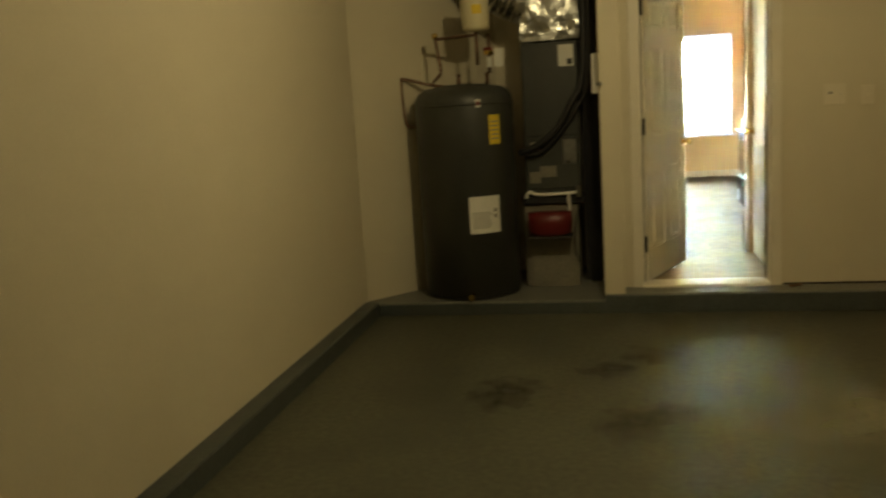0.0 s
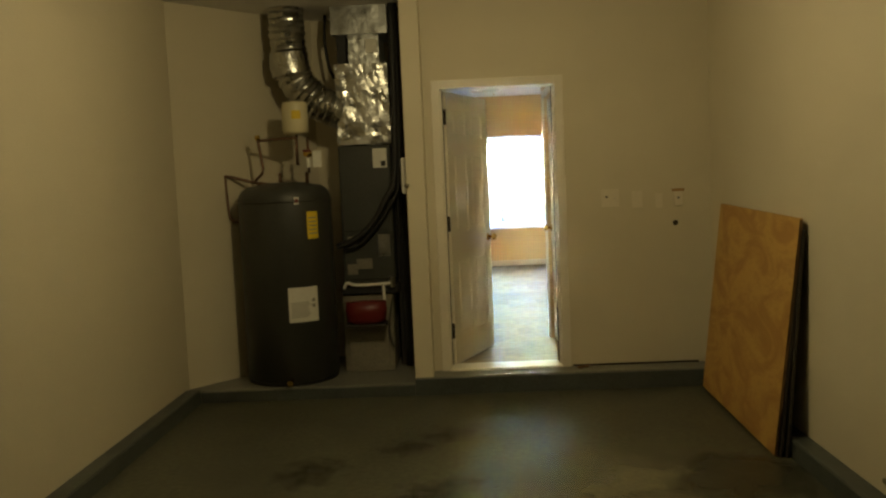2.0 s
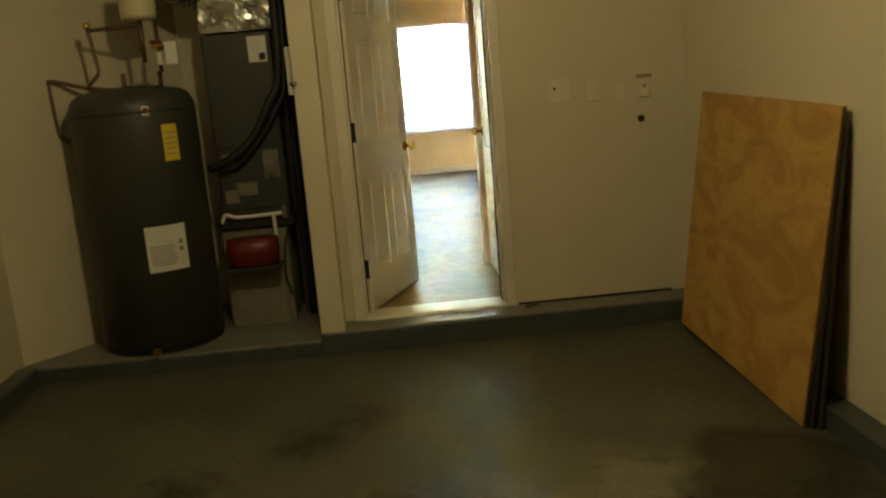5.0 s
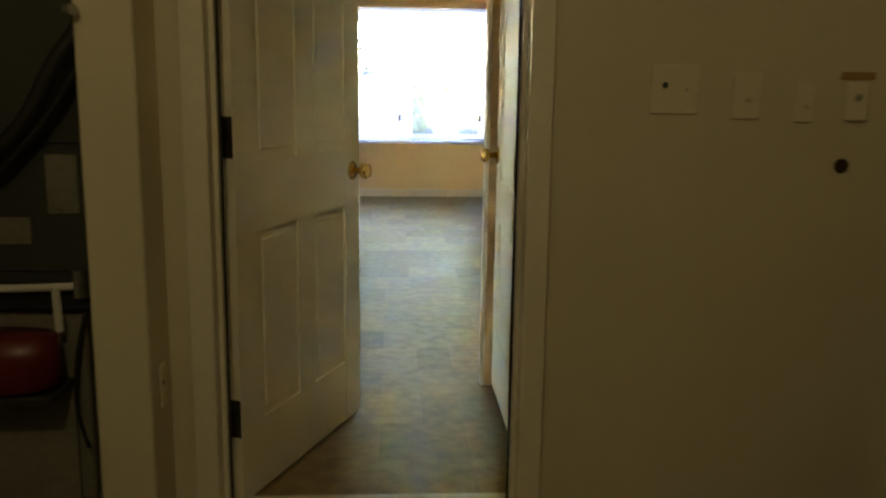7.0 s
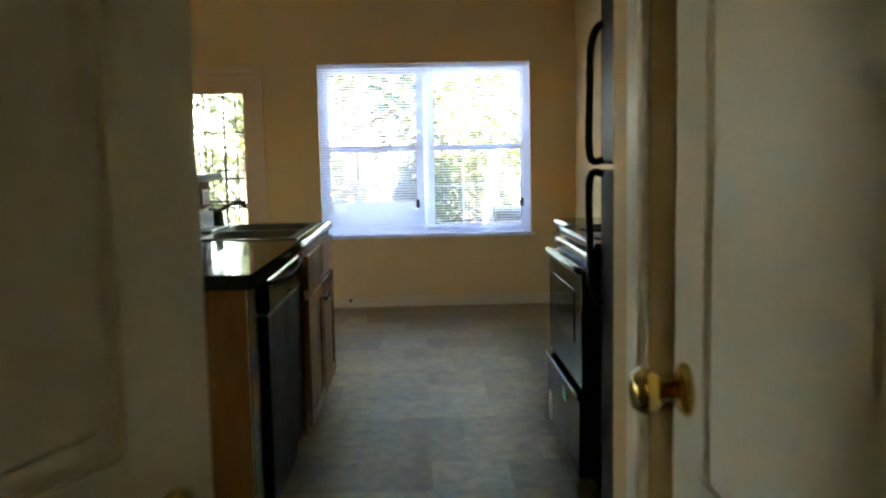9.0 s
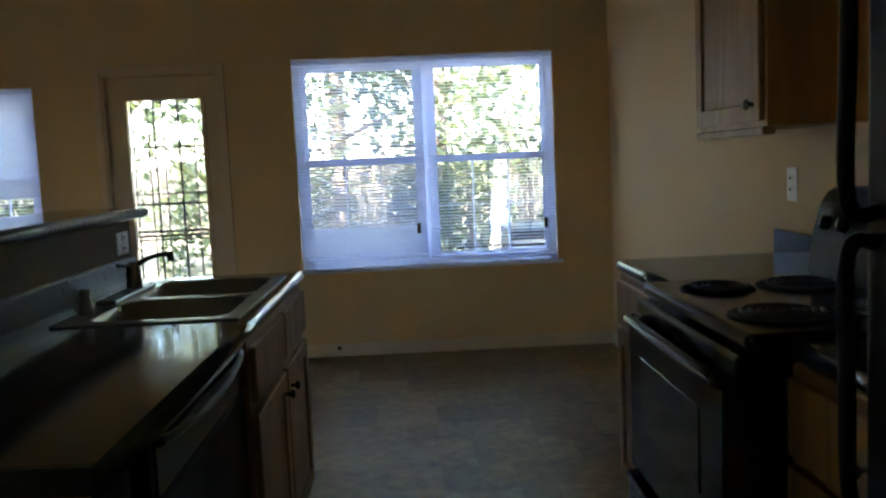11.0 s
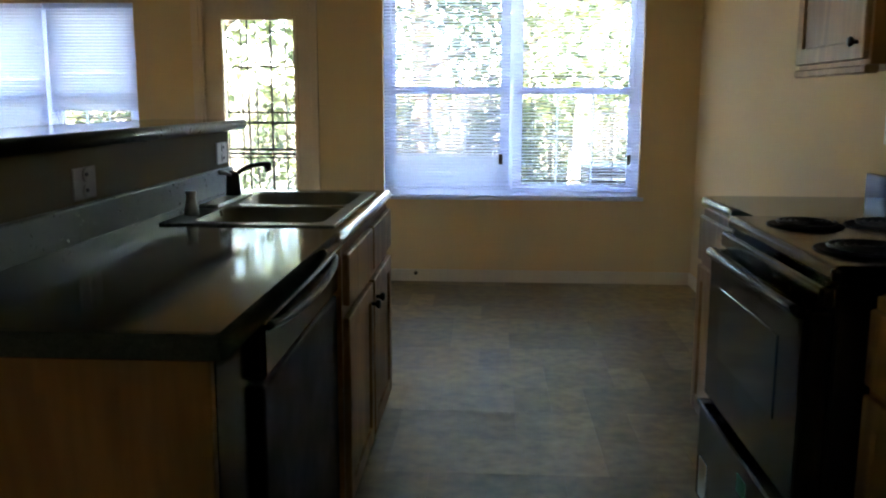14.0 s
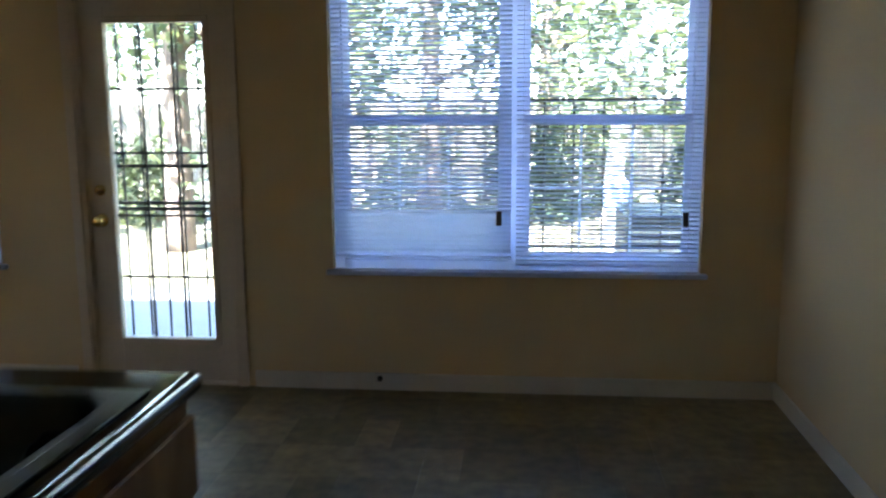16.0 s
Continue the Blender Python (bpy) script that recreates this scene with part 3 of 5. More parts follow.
box(BACK[1] - 0.036, BACK[1] - 0.022, FAR + 0.078, FAR + 0.10, 0.012, BACK[3] - 0.022, bm=jb)
structure("back_door_jamb", jb, M["tan_trim"], "tan back door jamb")
structure("back_door_trim", casing(BACK[0] + 0.004, BACK[1] - 0.004, BACK[3] - 0.004, FAR, -1, 0.05), M["tan_trim"], "tan back door casing")


# ---------------------------------------------------------------- blinds
def blind(x0, x1, z0, z1, y, tilt_at, label):
    """A mini blind: headrail, slats on cords, bottom rail. tilt_at gives a slat's tilt by its height."""
    t = thing("window_blind", label, "blind", pose(0, y, z1), "mini blinds")
    w = x1 - x0
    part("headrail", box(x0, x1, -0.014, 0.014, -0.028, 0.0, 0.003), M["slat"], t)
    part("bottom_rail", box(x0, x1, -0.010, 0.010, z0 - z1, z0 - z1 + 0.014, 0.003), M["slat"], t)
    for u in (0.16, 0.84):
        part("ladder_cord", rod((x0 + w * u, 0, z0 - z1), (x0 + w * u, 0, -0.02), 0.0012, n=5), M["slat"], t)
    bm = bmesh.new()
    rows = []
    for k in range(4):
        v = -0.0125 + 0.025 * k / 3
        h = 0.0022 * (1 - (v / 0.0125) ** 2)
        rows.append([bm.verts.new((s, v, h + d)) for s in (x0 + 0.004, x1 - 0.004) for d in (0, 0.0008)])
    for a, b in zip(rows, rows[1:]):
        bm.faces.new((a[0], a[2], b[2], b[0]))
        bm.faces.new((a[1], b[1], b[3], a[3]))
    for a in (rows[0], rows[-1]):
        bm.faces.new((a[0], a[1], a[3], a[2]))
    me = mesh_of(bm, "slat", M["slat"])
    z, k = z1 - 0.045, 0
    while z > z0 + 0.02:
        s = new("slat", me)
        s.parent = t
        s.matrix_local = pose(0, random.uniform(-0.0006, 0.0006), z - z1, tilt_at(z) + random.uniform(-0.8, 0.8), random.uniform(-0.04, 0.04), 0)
        z -= 0.0215
    return t


yb = FAR + 0.026
wb0 = blind(WIN[0] + 0.006, 0.596, 0.655, WIN[3] - 0.004, yb, lambda z: 70 if z < 0.885 else 30, "white mini blind with its lowest slats closed")
wb1 = blind(0.612, WIN[1] - 0.006, 0.625, WIN[3] - 0.004, yb, lambda z: 11, "white mini blind with open slats")
blind(-2.60, LWIN[1] - 0.006, 0.64, LWIN[3] - 0.004, yb, lambda z: 66 if z > 1.17 else 6, "white mini blind, closed at the top and open below")
blind(LWIN[0] + 0.006, -2.62, 0.64, LWIN[3] - 0.004, yb, lambda z: 70, "white mini blind with nearly closed slats")
for t, x in ((wb0, 0.535), (wb1, 1.402)):
    tag = part("cord_tassel", box(x - 0.013, x + 0.013, -0.026, -0.018, 0.825 - WIN[3], 0.895 - WIN[3], 0.003), M["ply_edge"], t, "small brown cord tassel")
    part("pull_cord", rod((x, -0.02, 0.89 - WIN[3]), (x, -0.02, -0.03), 0.0014, n=5), M["slat"], tag)


# ---------------------------------------------------------------- kitchen cabinets
def cab_door(name, parent, fx, y0, y1, z0, z1, knob_at=None, way=-1, slab=False):
    """A framed cabinet front in the plane x = fx that faces along way."""
    a, b = sorted((fx, fx + way * 0.019))
    r = 0.055
    if slab:
        d = part(name, box(a, b, y0, y1, z0, z1, 0.004), M["oak"], parent)
    else:
        turn = Matrix(((0, 0, 1, 0), (1, 0, 0, 0), (0, 1, 0, 0), (0, 0, 0, 1)))
        fr2 = ring(y0, y1, z0, z1, (y0 + r, y1 - r, z0 + r, z1 - r), a, b, turn)
        bmesh.ops.bevel(fr2, geom=fr2.edges[:], offset=0.003, segments=1, affect="EDGES")
        d = part(name, fr2, M["oak"], parent)
        p0, p1 = sorted((fx + way * 0.004, fx + way * 0.010))
        part("door_panel", box(p0, p1, y0 + r - 0.004, y1 - r + 0.004, z0 + r - 0.004, z1 - r + 0.004), M["oak"], d)
    if knob_at:
        m = pose(fx + way * 0.019, knob_at[0], knob_at[1], 0, 90 * way, 0)
        part("knob", lathe([(0.006, 0), (0.006, 0.012), (0.014, 0.018), (0.015, 0.024), (0.010, 0.029)], 14, m=m), M["bronze"], d, "small round dark knob", True)
    return d


def base_cabinet(label, x_back, x_face, y0, y1, group="base cabinets", sink=False):
    """A base cabinet carcass; its face is at x_face and its toe space below."""
    way = -1 if x_face < x_back else 1
    c = thing("base_cabinet", label, "cabinet", None, group)
    a, b = sorted((x_back, x_face))
    bm = box(a, b, y0, y1, 0.10, 0.735 if sink else 0.868, 0.002)
    if sink:
        box(b - 0.02, b, y0, y1, 0.7355, 0.868, bm=bm)
        box(a, a + 0.02, y0, y1, 0.7355, 0.868, bm=bm)
        for y in (y0, y1 - 0.018):
            box(a + 0.0205, b - 0.0205, y, y + 0.018, 0.7355, 0.868, bm=bm)
    k0, k1 = sorted((x_back, x_face - way * 0.07))
    box(k0, k1, y0 + 0.002, y1 - 0.002, 0.0, 0.10, bm=bm)
    part("body", bm, M["oak_side"], c)
    return c, way


PX = 0.066   # face of the peninsula's cabinets
c, way = base_cabinet("oak sink cabinet with two doors under false drawer fronts", -0.545, PX, 3.585, 4.62, sink=True)
cab_door("false_front", c, PX, 3.605, 4.095, 0.70, 0.845, slab=True, way=1)
cab_door("false_front", c, PX, 4.125, 4.61, 0.70, 0.845, slab=True, way=1)
cab_door("door", c, PX, 3.605, 4.095, 0.125, 0.665, (4.055, 0.60), 1)
cab_door("door", c, PX, 4.125, 4.61, 0.125, 0.665, (4.165, 0.60), 1)
e = thing("end_panel", "brown oak veneer end panel of the peninsula", "panel")
part("panel", box(-0.545, 0.035, 2.58, 2.60, 0.0, 0.868, 0.002), M["oak_side"], e)
part("filler", box(-0.01, 0.036, 2.601, 2.80, 0.10, 0.868, 0.002), M["black"], e)

dw = thing("dishwasher", "black dishwasher with a curved handle rim under the counter", "dishwasher")
part("body", box(-0.52, 0.02, 2.805, 3.578, 0.02, 0.866, 0.002), M["black_rough"], dw)
part("door", box(0.021, 0.056, 2.81, 3.575, 0.13, 0.74, 0.008, seg=2), M["black_tex"], dw)
cp = part("control_panel", box(0.021, 0.060, 2.81, 3.575, 0.748, 0.862, 0.010, seg=2), M["black"], dw)
hp = bmesh.new()
tube(curve_points([(0.058, 2.84, 0.845), (0.072, 2.95, 0.838), (0.080, 3.19, 0.832), (0.072, 3.44, 0.838), (0.058, 3.55, 0.845)], 6), 0.009, 10, hp)
part("handle", hp, M["black_tex"], cp, smooth=True)
part("kick_plate", box(-0.02, 0.0, 2.81, 3.575, 0.0, 0.12), M["black_rough"], dw)


def worktop(name, label, x0, x1, y0, y1, hole=None, end=None):
    """A laminate top with a rolled front edge, its sink cut out where one is given."""
    t = thing(name, label, "worktop")
    bm = bmesh.new()
    if hole:
        bm = ring(x0, x1, y0, y1, hole, 0.87, 0.91)
    else:
        box(x0, x1, y0, y1, 0.87, 0.91, bm=bm)
    part("top", bm, M["counter"], t)
    return t


SINK = (-0.43, 0.020, 3.672, 4.518)
wt = worktop("peninsula_worktop", "dark green-black speckled laminate worktop with a rolled edge", -0.53, 0.062, 2.56, 4.645, SINK)
part("rolled_edge", rod((0.062, 2.55, 0.890), (0.062, 4.655, 0.890), 0.0205, n=20), M["counter"], wt, smooth=True)
part("end_strip", box(-0.53, 0.062, 2.548, 2.5595, 0.866, 0.9095, 0.003), M["counter"], wt)
part("backsplash", box(-0.552, -0.531, 2.56, 4.645, 0.905, 1.0, 0.006, seg=2), M["counter_edge"], wt)
kw = structure("wall_peninsula", box(-0.67, -0.553, 2.56, 4.66, 0.0, 1.139), M["shaded_half_wall"], "tan half wall behind the peninsula, its shade put into the colour")
lg = thing("bar_ledge", "dark green laminate bar ledge on the half wall", "worktop")
part("top", box(-0.84, -0.51, 2.50, 4.70, 1.14, 1.177), M["counter"], lg)
for xx in (-0.84, -0.51):
    part("rolled_edge", rod((xx, 2.498, 1.1585), (xx, 4.702, 1.1585), 0.0190, n=18), M["counter_edge"], lg, smooth=True)

# sink
sk = thing("kitchen_sink", "stainless steel double-bowl sink set in the worktop", "sink")
rim = bmesh.new()
x0, x1, y0, y1 = -0.455, 0.038, 3.655, 4.535
bowls = [(-0.386, 0.002, 3.69, 4.065), (-0.386, 0.002, 4.11, 4.50)]


def bowl(x0, x1, y0, y1, deep=0.17, n=8, r=0.09):
    """A pressed bowl with rounded corners, its skin 3 mm thick, and the flat rim round it."""
    bm = bmesh.new()

    def loop(inset, z, rr):
        pts = []
        for cx, cy, a0 in ((x1 - rr, y1 - rr, 0), (x0 + rr, y1 - rr, 90), (x0 + rr, y0 + rr, 180), (x1 - rr, y0 + rr, 270)):
            for k in range(n + 1):
                a = radians(a0 + 90 * k / n)
                pts.append(bm.verts.new((cx + (rr - inset) * math.cos(a), cy + (rr - inset) * math.sin(a), z)))
        return pts
    rings = [loop(-0.010, 0.916, r), loop(0.0, 0.914, r), loop(0.006, 0.905, r), loop(0.014, 0.914 - deep + 0.03, r), loop(0.04, 0.914 - deep, r)]
    for lo, hi in zip(rings, rings[1:]):
        for k in range(len(lo)):
            bm.faces.new((lo[k], lo[(k + 1) % len(lo)], hi[(k + 1) % len(lo)], hi[k]))
    bm.faces.new(rings[-1])
    return bm


for q in bowls:
    part("bowl", bowl(*q), M["steel"], sk, smooth=True)
b0, b1 = bowls
box(x0, b0[0] + 0.008, y0, y1, 0.9105, 0.9155, 0.002, bm=rim)
box(b0[1] - 0.008, x1, y0, y1, 0.9105, 0.9155, 0.002, bm=rim)
box(b0[0] + 0.008, b0[1] - 0.008, y0, b0[2] + 0.008, 0.911, 0.9152, bm=rim)
box(b0[0] + 0.008, b0[1] - 0.008, b0[3] - 0.008, b1[2] + 0.008, 0.911, 0.9152, bm=rim)
box(b0[0] + 0.008, b0[1] - 0.008, b1[3] - 0.008, y1, 0.911, 0.9152, bm=rim)
for q in bowls:
    for cx, cy, ax, ay in ((q[0], q[2], 1, 1), (q[1], q[2], -1, 1), (q[0], q[3], 1, -1), (q[1], q[3], -1, -1)):
        pts = [rim.verts.new((cx, cy, 0.9149))]
        for k in range(9):
            a = radians(90 * k / 8)
            pts.append(rim.verts.new((cx + ax * 0.082 * (1 - math.sin(a)), cy + ay * 0.082 * (1 - math.cos(a)), 0.9149)))
        rim.faces.new(pts)
part("rim", rim, M["steel"], sk)
for q in bowls:
    part("drain", lathe([(0.045, 0), (0.045, 0.003), (0.03, 0.004), (0.02, 0.001)], 20, m=pose((q[0] + q[1]) / 2, (q[2] + q[3]) / 2, 0.7445)), M["galv"], sk, smooth=True)

fc = thing("kitchen_faucet", "chrome single-hole faucet with a low curved dark spout", "faucet")
part("deck_plate", box(-0.450, -0.388, 3.98, 4.38, 0.916, 0.930, 0.005, seg=2), M["galv"], fc, "bright chrome deck plate")
part("body", lathe([(0.026, 0), (0.024, 0.04), (0.022, 0.075), (0.015, 0.085)], 18, m=pose(-0.42, 4.26, 0.928)), M["steel"], fc, smooth=True)
part("spout", tube(curve_points([(-0.42, 4.26, 0.99), (-0.405, 4.26, 1.005), (-0.37, 4.26, 1.025), (-0.33, 4.26, 1.035), (-0.30, 4.26, 1.035)], 5), 0.0085, 10), M["burner"], fc, "dark curved spout", True)
part("spray_tip", rod((-0.30, 4.26, 1.043), (-0.296, 4.26, 1.012), 0.012), M["black_rough"], fc)
part("lever", tube([(-0.42, 4.26, 0.995), (-0.43, 4.21, 1.01), (-0.435, 4.16, 1.015)], 0.008, 8), M["steel"], fc, smooth=True)
st = thing("spray_hose_base", "small chrome side spray stand on the sink rim", "faucet")
part("base", lathe([(0.022, 0), (0.02, 0.02), (0.014, 0.05), (0.016, 0.07)], 16, m=pose(-0.42, 3.83, 0.916)), M["galv"], st, smooth=True)


def wall_plate(label, place, w=0.075, h=0.118, kind="outlet", mat=None):
    """A cover plate in the local xz plane that stands out to -y."""
    p = thing("wall_plate", label, "outlet" if kind == "outlet" else "switch", place, "electrical plates")
    part("plate", box(-w / 2, w / 2, -0.006, 0.0, -h / 2, h / 2, 0.002), mat or M["wall_white"], p)
    if kind == "outlet":
        for z in (-0.02, 0.02):
            s = part("socket", lathe([(0.017, 0), (0.017, 0.003), (0.014, 0.004)], 16, m=pose(0, -0.006, z, 90, 0, 0)), mat or M["wall_white"], p)
            part("slots", box(-0.008, 0.008, -0.0108, -0.0098, z - 0.003, z + 0.006), M["black_rough"], s)
    elif kind == "blank":
        part("hole", lathe([(0.008, 0), (0.006, 0.001)], 12, m=pose(-w * 0.2, -0.006, 0.01, 90, 0, 0)), M["black_rough"], p)
        part("screw", lathe([(0.004, 0), (0.003, 0.001)], 10, m=pose(w * 0.25, -0.006, 0, 90, 0, 0)), M["galv"], p)
    else:
        part("toggle", box(-0.005, 0.005, -0.018, -0.006, -0.010, 0.008, 0.002), mat or M["wall_white"], p)
    return p


wall_plate("grey-white outlet plate on the half wall", pose(-0.553, 4.56, 1.055, 0, 0, 90), 0.118, 0.08)
wall_plate("dull olive-grey outlet plate on the half wall", pose(-0.553, 3.43, 1.048, 0, 0, 90), 0.118, 0.08, "outlet", M["print"])
wall_plate("almond outlet plate on the kitchen wall", pose(KR, 4.43, 1.165, 0, 0, -90))
wall_plate("almond switch plate on the kitchen wall", pose(KR, 4.06, 1.19, 0, 0, -90), kind="switch")
ws = thing("cable_stub", "small dark cable stub on the baseboard", "cable")
part("stub", lathe([(0.014, 0), (0.014, 0.006), (0.006, 0.010), (0.005, 0.02)], 12, m=pose(-0.045, FAR - 0.014, 0.06, 90, 0, 0)), M["bronze"], ws)

# ---------------------------------------------------------------- range side
RX = 1.250
c, way = base_cabinet("oak base cabinet with a drawer between range and refrigerator", KR - 0.002, RX, 2.43, 3.075)
cab_door("drawer", c, RX, 2.45, 3.06, 0.685, 0.845, (2.75, 0.765), -1, True)
cab_door("door", c, RX, 2.45, 3.06, 0.125, 0.665, (2.50, 0.61), -1)
c, way = base_cabinet("narrow oak base cabinet beside the range", KR - 0.002, RX, 3.89, 4.52)
cab_door("drawer", c, RX, 3.91, 4.505, 0.685, 0.845, (4.19, 0.765), -1, True)
cab_door("door", c, RX, 3.91, 4.505, 0.125, 0.665, (3.96, 0.61), -1)
for y0, y1, lab in ((2.43, 3.078, "dark laminate worktop beside the refrigerator"), (3.888, 4.55, "dark laminate worktop beside the range")):
    t = worktop("worktop", lab, 1.264, KR - 0.022, y0, y1)
    part("rolled_edge", rod((1.264, y0, 0.890), (1.264, y1, 0.890), 0.0205, n=20), M["counter"], t, smooth=True)
    part("backsplash", box(KR - 0.022, KR - 0.001, y0, y1, 0.90, 1.0, 0.005), M["counter"], t)

rg = thing("electric_range", "black electric range with four coil burners", "range", pose(0.047, 0, 0))
Y0, Y1 = 3.09, 3.88
part("body", box(1.13, 1.775, Y0, Y1, 0.02, 0.885, 0.004), M["black"], rg)
ct = part("cooktop", box(1.115, 1.79, Y0 - 0.004, Y1 + 0.004, 0.886, 0.925, 0.014, seg=3), M["black"], rg)
for x, y, r in ((1.265, 3.28, 0.095), (1.265, 3.68, 0.078), (1.49, 3.28, 0.075), (1.49, 3.68, 0.095)):
    dp = part("drip_pan", lathe([(r + 0.022, 0.0), (r + 0.018, 0.005), (r + 0.004, 0.001), (0.02, 0.0005)], 28, m=pose(x, y, 0.925)), M["black_tex"], ct, smooth=True)
    pts = []
    for k in range(73):
        a = 2 * math.pi * 4 * k / 72
        rr = 0.018 + (r - 0.018) * k / 72
        pts.append((x + rr * math.cos(a), y + rr * math.sin(a), 0.936))
    part("burner", tube(pts, 0.0045, 6), M["burner"], ct, smooth=True)
bg = bmesh.new()
prof = [(1.60, 0.925), (1.80, 0.925), (1.80, 1.175), (1.668, 1.175), (1.635, 1.13), (1.612, 1.04)]
ends = [[bg.verts.new((x, y, z)) for x, z in prof] for y in (Y0, Y1)]
for k in range(len(prof)):
    j = (k + 1) % len(prof)
    bg.faces.new((ends[0][k], ends[0][j], ends[1][j], ends[1][k]))
bg.faces.new(ends[0][::-1])
bg.faces.new(ends[1])
bmesh.ops.recalc_face_normals(bg, faces=bg.faces)
bmesh.ops.bevel(bg, geom=bg.edges[:], offset=0.008, segments=2, affect="EDGES")
bk = part("backguard", bg, M["black_tex"], rg)
part("control_display", box(1.618, 1.630, 3.40, 3.57, 1.075, 1.12, 0.001), M["oven_glass"], bk)
for y in (3.17, 3.27, 3.69, 3.79):
    part("control_knob", lathe([(0.022, 0), (0.020, 0.018), (0.012, 0.024)], 16, m=pose(1.620, y, 1.08, 0, -76, 0)), M["black"], bk, smooth=True)
part("trim_strip", box(1.096, 1.13, Y0 + 0.004, Y1 - 0.004, 0.835, 0.88, 0.008, seg=2), M["black"], rg)
od = part("oven_door", box(1.070, 1.129, Y0 + 0.006, Y1 - 0.006, 0.385, 0.828, 0.010, seg=2), M["black"], rg)
part("oven_window", box(1.0670, 1.072, Y0 + 0.16, Y1 - 0.14, 0.535, 0.735, 0.002), M["oven_glass"], od)
hd = bmesh.new()
tube(curve_points([(1.078, Y0 + 0.04, 0.815), (1.058, Y0 + 0.06, 0.825), (1.052, (Y0 + Y1) / 2, 0.825), (1.058, Y1 - 0.06, 0.825), (1.078, Y1 - 0.04, 0.815)], 6), 0.014, 10, hd)
part("handle", hd, M["black"], od, smooth=True)
dr = part("drawer", box(1.060, 1.129, Y0 + 0.006, Y1 - 0.006, 0.06, 0.35, 0.010, seg=2), M["black"], rg)
part("drawer_lip", box(1.050, 1.10, Y0 + 0.01, Y1 - 0.01, 0.352, 0.37, 0.005), M["black"], dr)
part("sticker", box(1.0582, 1.0596, 3.38, 3.45, 0.27, 0.315), M["green_label"], dr, "small green sticker")
part("sticker", box(1.0582, 1.0596, Y1 - 0.13, Y1 - 0.05, 0.08, 0.20), M["paper"], dr, "white paper sticker")

fr = thing("refrigerator", "black top-freezer refrigerator with curved handles", "refrigerator", pose(-0.020, 0, 0))
F0, F1 = 1.64, 2.395
part("body", box(1.125, 1.815, F0, F1, 0.03, 1.68, 0.008, seg=2), M["black_tex"], fr)
for z0, z1, h0, h1 in ((0.10, 1.195, 0.83, 1.185), (1.21, 1.68, 1.22, 1.58)):
    dd = part("door", box(1.055, 1.12, F0 + 0.002, F1 - 0.002, z0, z1, 0.014, seg=3), M["black_tex"], fr)
    ends = [(1.062, h0), (1.038, h0 + 0.02), (1.024, h0 + 0.07), (1.022, (h0 + h1) / 2), (1.022, h1 - 0.012), (1.062, h1)]
    if z0 > 1:
        ends = [(1.062, h0), (1.022, h0 + 0.012), (1.022, (h0 + h1) / 2), (1.024, h1 - 0.07), (1.038, h1 - 0.02), (1.062, h1)]
    pts = [(x, F1 - 0.03, z) for x, z in ends]
    part("handle", tube(curve_points(pts, 5), 0.0100, 10), M["black_tex"], dd, smooth=True)
part("kick_grille", box(1.09, 1.12, F0 + 0.01, F1 - 0.01, 0.0, 0.09, 0.004), M["black_rough"], fr)
part("hinge_cover", box(1.06, 1.13, F0 + 0.02, F0 + 0.09, 1.681, 1.70, 0.005), M["black"], fr)

uc = thing("wall_cabinet", "oak wall cabinet with a framed door", "cabinet")
part("body", box(1.535, KR - 0.002, 3.885, 4.47, 1.36, 2.11, 0.002), M["oak_side"], uc)
cab_door("door", uc, 1.535, 3.90, 4.455, 1.375, 2.095, (3.94, 1.425), -1)
part("light_rail", box(1.52, 1.56, 3.885, 4.47, 1.335, 1.359, 0.004), M["oak"], uc)

# ceiling lamp over the dining end
cl = thing("ceiling_light", "white glass dome ceiling light with a brass finial", "lamp", pose(0.565, 5.35, CEIL))
part("canopy", lathe([(0.165, -0.025), (0.17, -0.02), (0.17, 0.0)], 28), M["brass"], cl, smooth=True)
part("dome", lathe([(0.012, -0.135), (0.07, -0.118), (0.115, -0.085), (0.14, -0.045), (0.145, -0.026)], 28), M["wall_white"], cl, smooth=True)
part("finial", lathe([(0.004, -0.16), (0.012, -0.15), (0.008, -0.136)], 12), M["brass"], cl, smooth=True)
cv = thing("ceiling_vent", "white slatted ceiling vent", "vent", pose(0.45, 6.3, CEIL))
part("frame", box(-0.18, 0.18, -0.10, 0.10, -0.012, 0.0, 0.004), M["trim"], cv)
for k in range(7):
    part("slat", box(-0.16, 0.16, -0.08 + k * 0.024, -0.068 + k * 0.024, -0.018, -0.013), M["trim"], cv)

# ---------------------------------------------------------------- garage things
TX, TY, TR, TH = -1.08, 0.10, 0.34, 1.44
WX, WY = -1.185, 0.17   # the tank's axis
wh = thing("water_heater", "tall dark grey water heater with paper labels", "water heater", pose(WX, WY, CS))
part("tank", lathe([(TR - 0.02, 0.02), (TR, 0.03), (TR, TH - 0.11), (TR - 0.008, TH - 0.075), (TR - 0.03, TH - 0.035), (TR - 0.07, TH - 0.008), (0.14, TH + 0.016), (0.02, TH + 0.022)], 48), M["tank"], wh, smooth=True)
part("base_ring", lathe([(TR - 0.01, 0.0), (TR - 0.01, 0.022)], 40), M["black_rough"], wh)
part("top_seam", lathe([(TR + 0.003, TH - 0.125), (TR + 0.003, TH - 0.112), (TR - 0.002, TH - 0.110)], 48), M["tank"], wh, smooth=True)


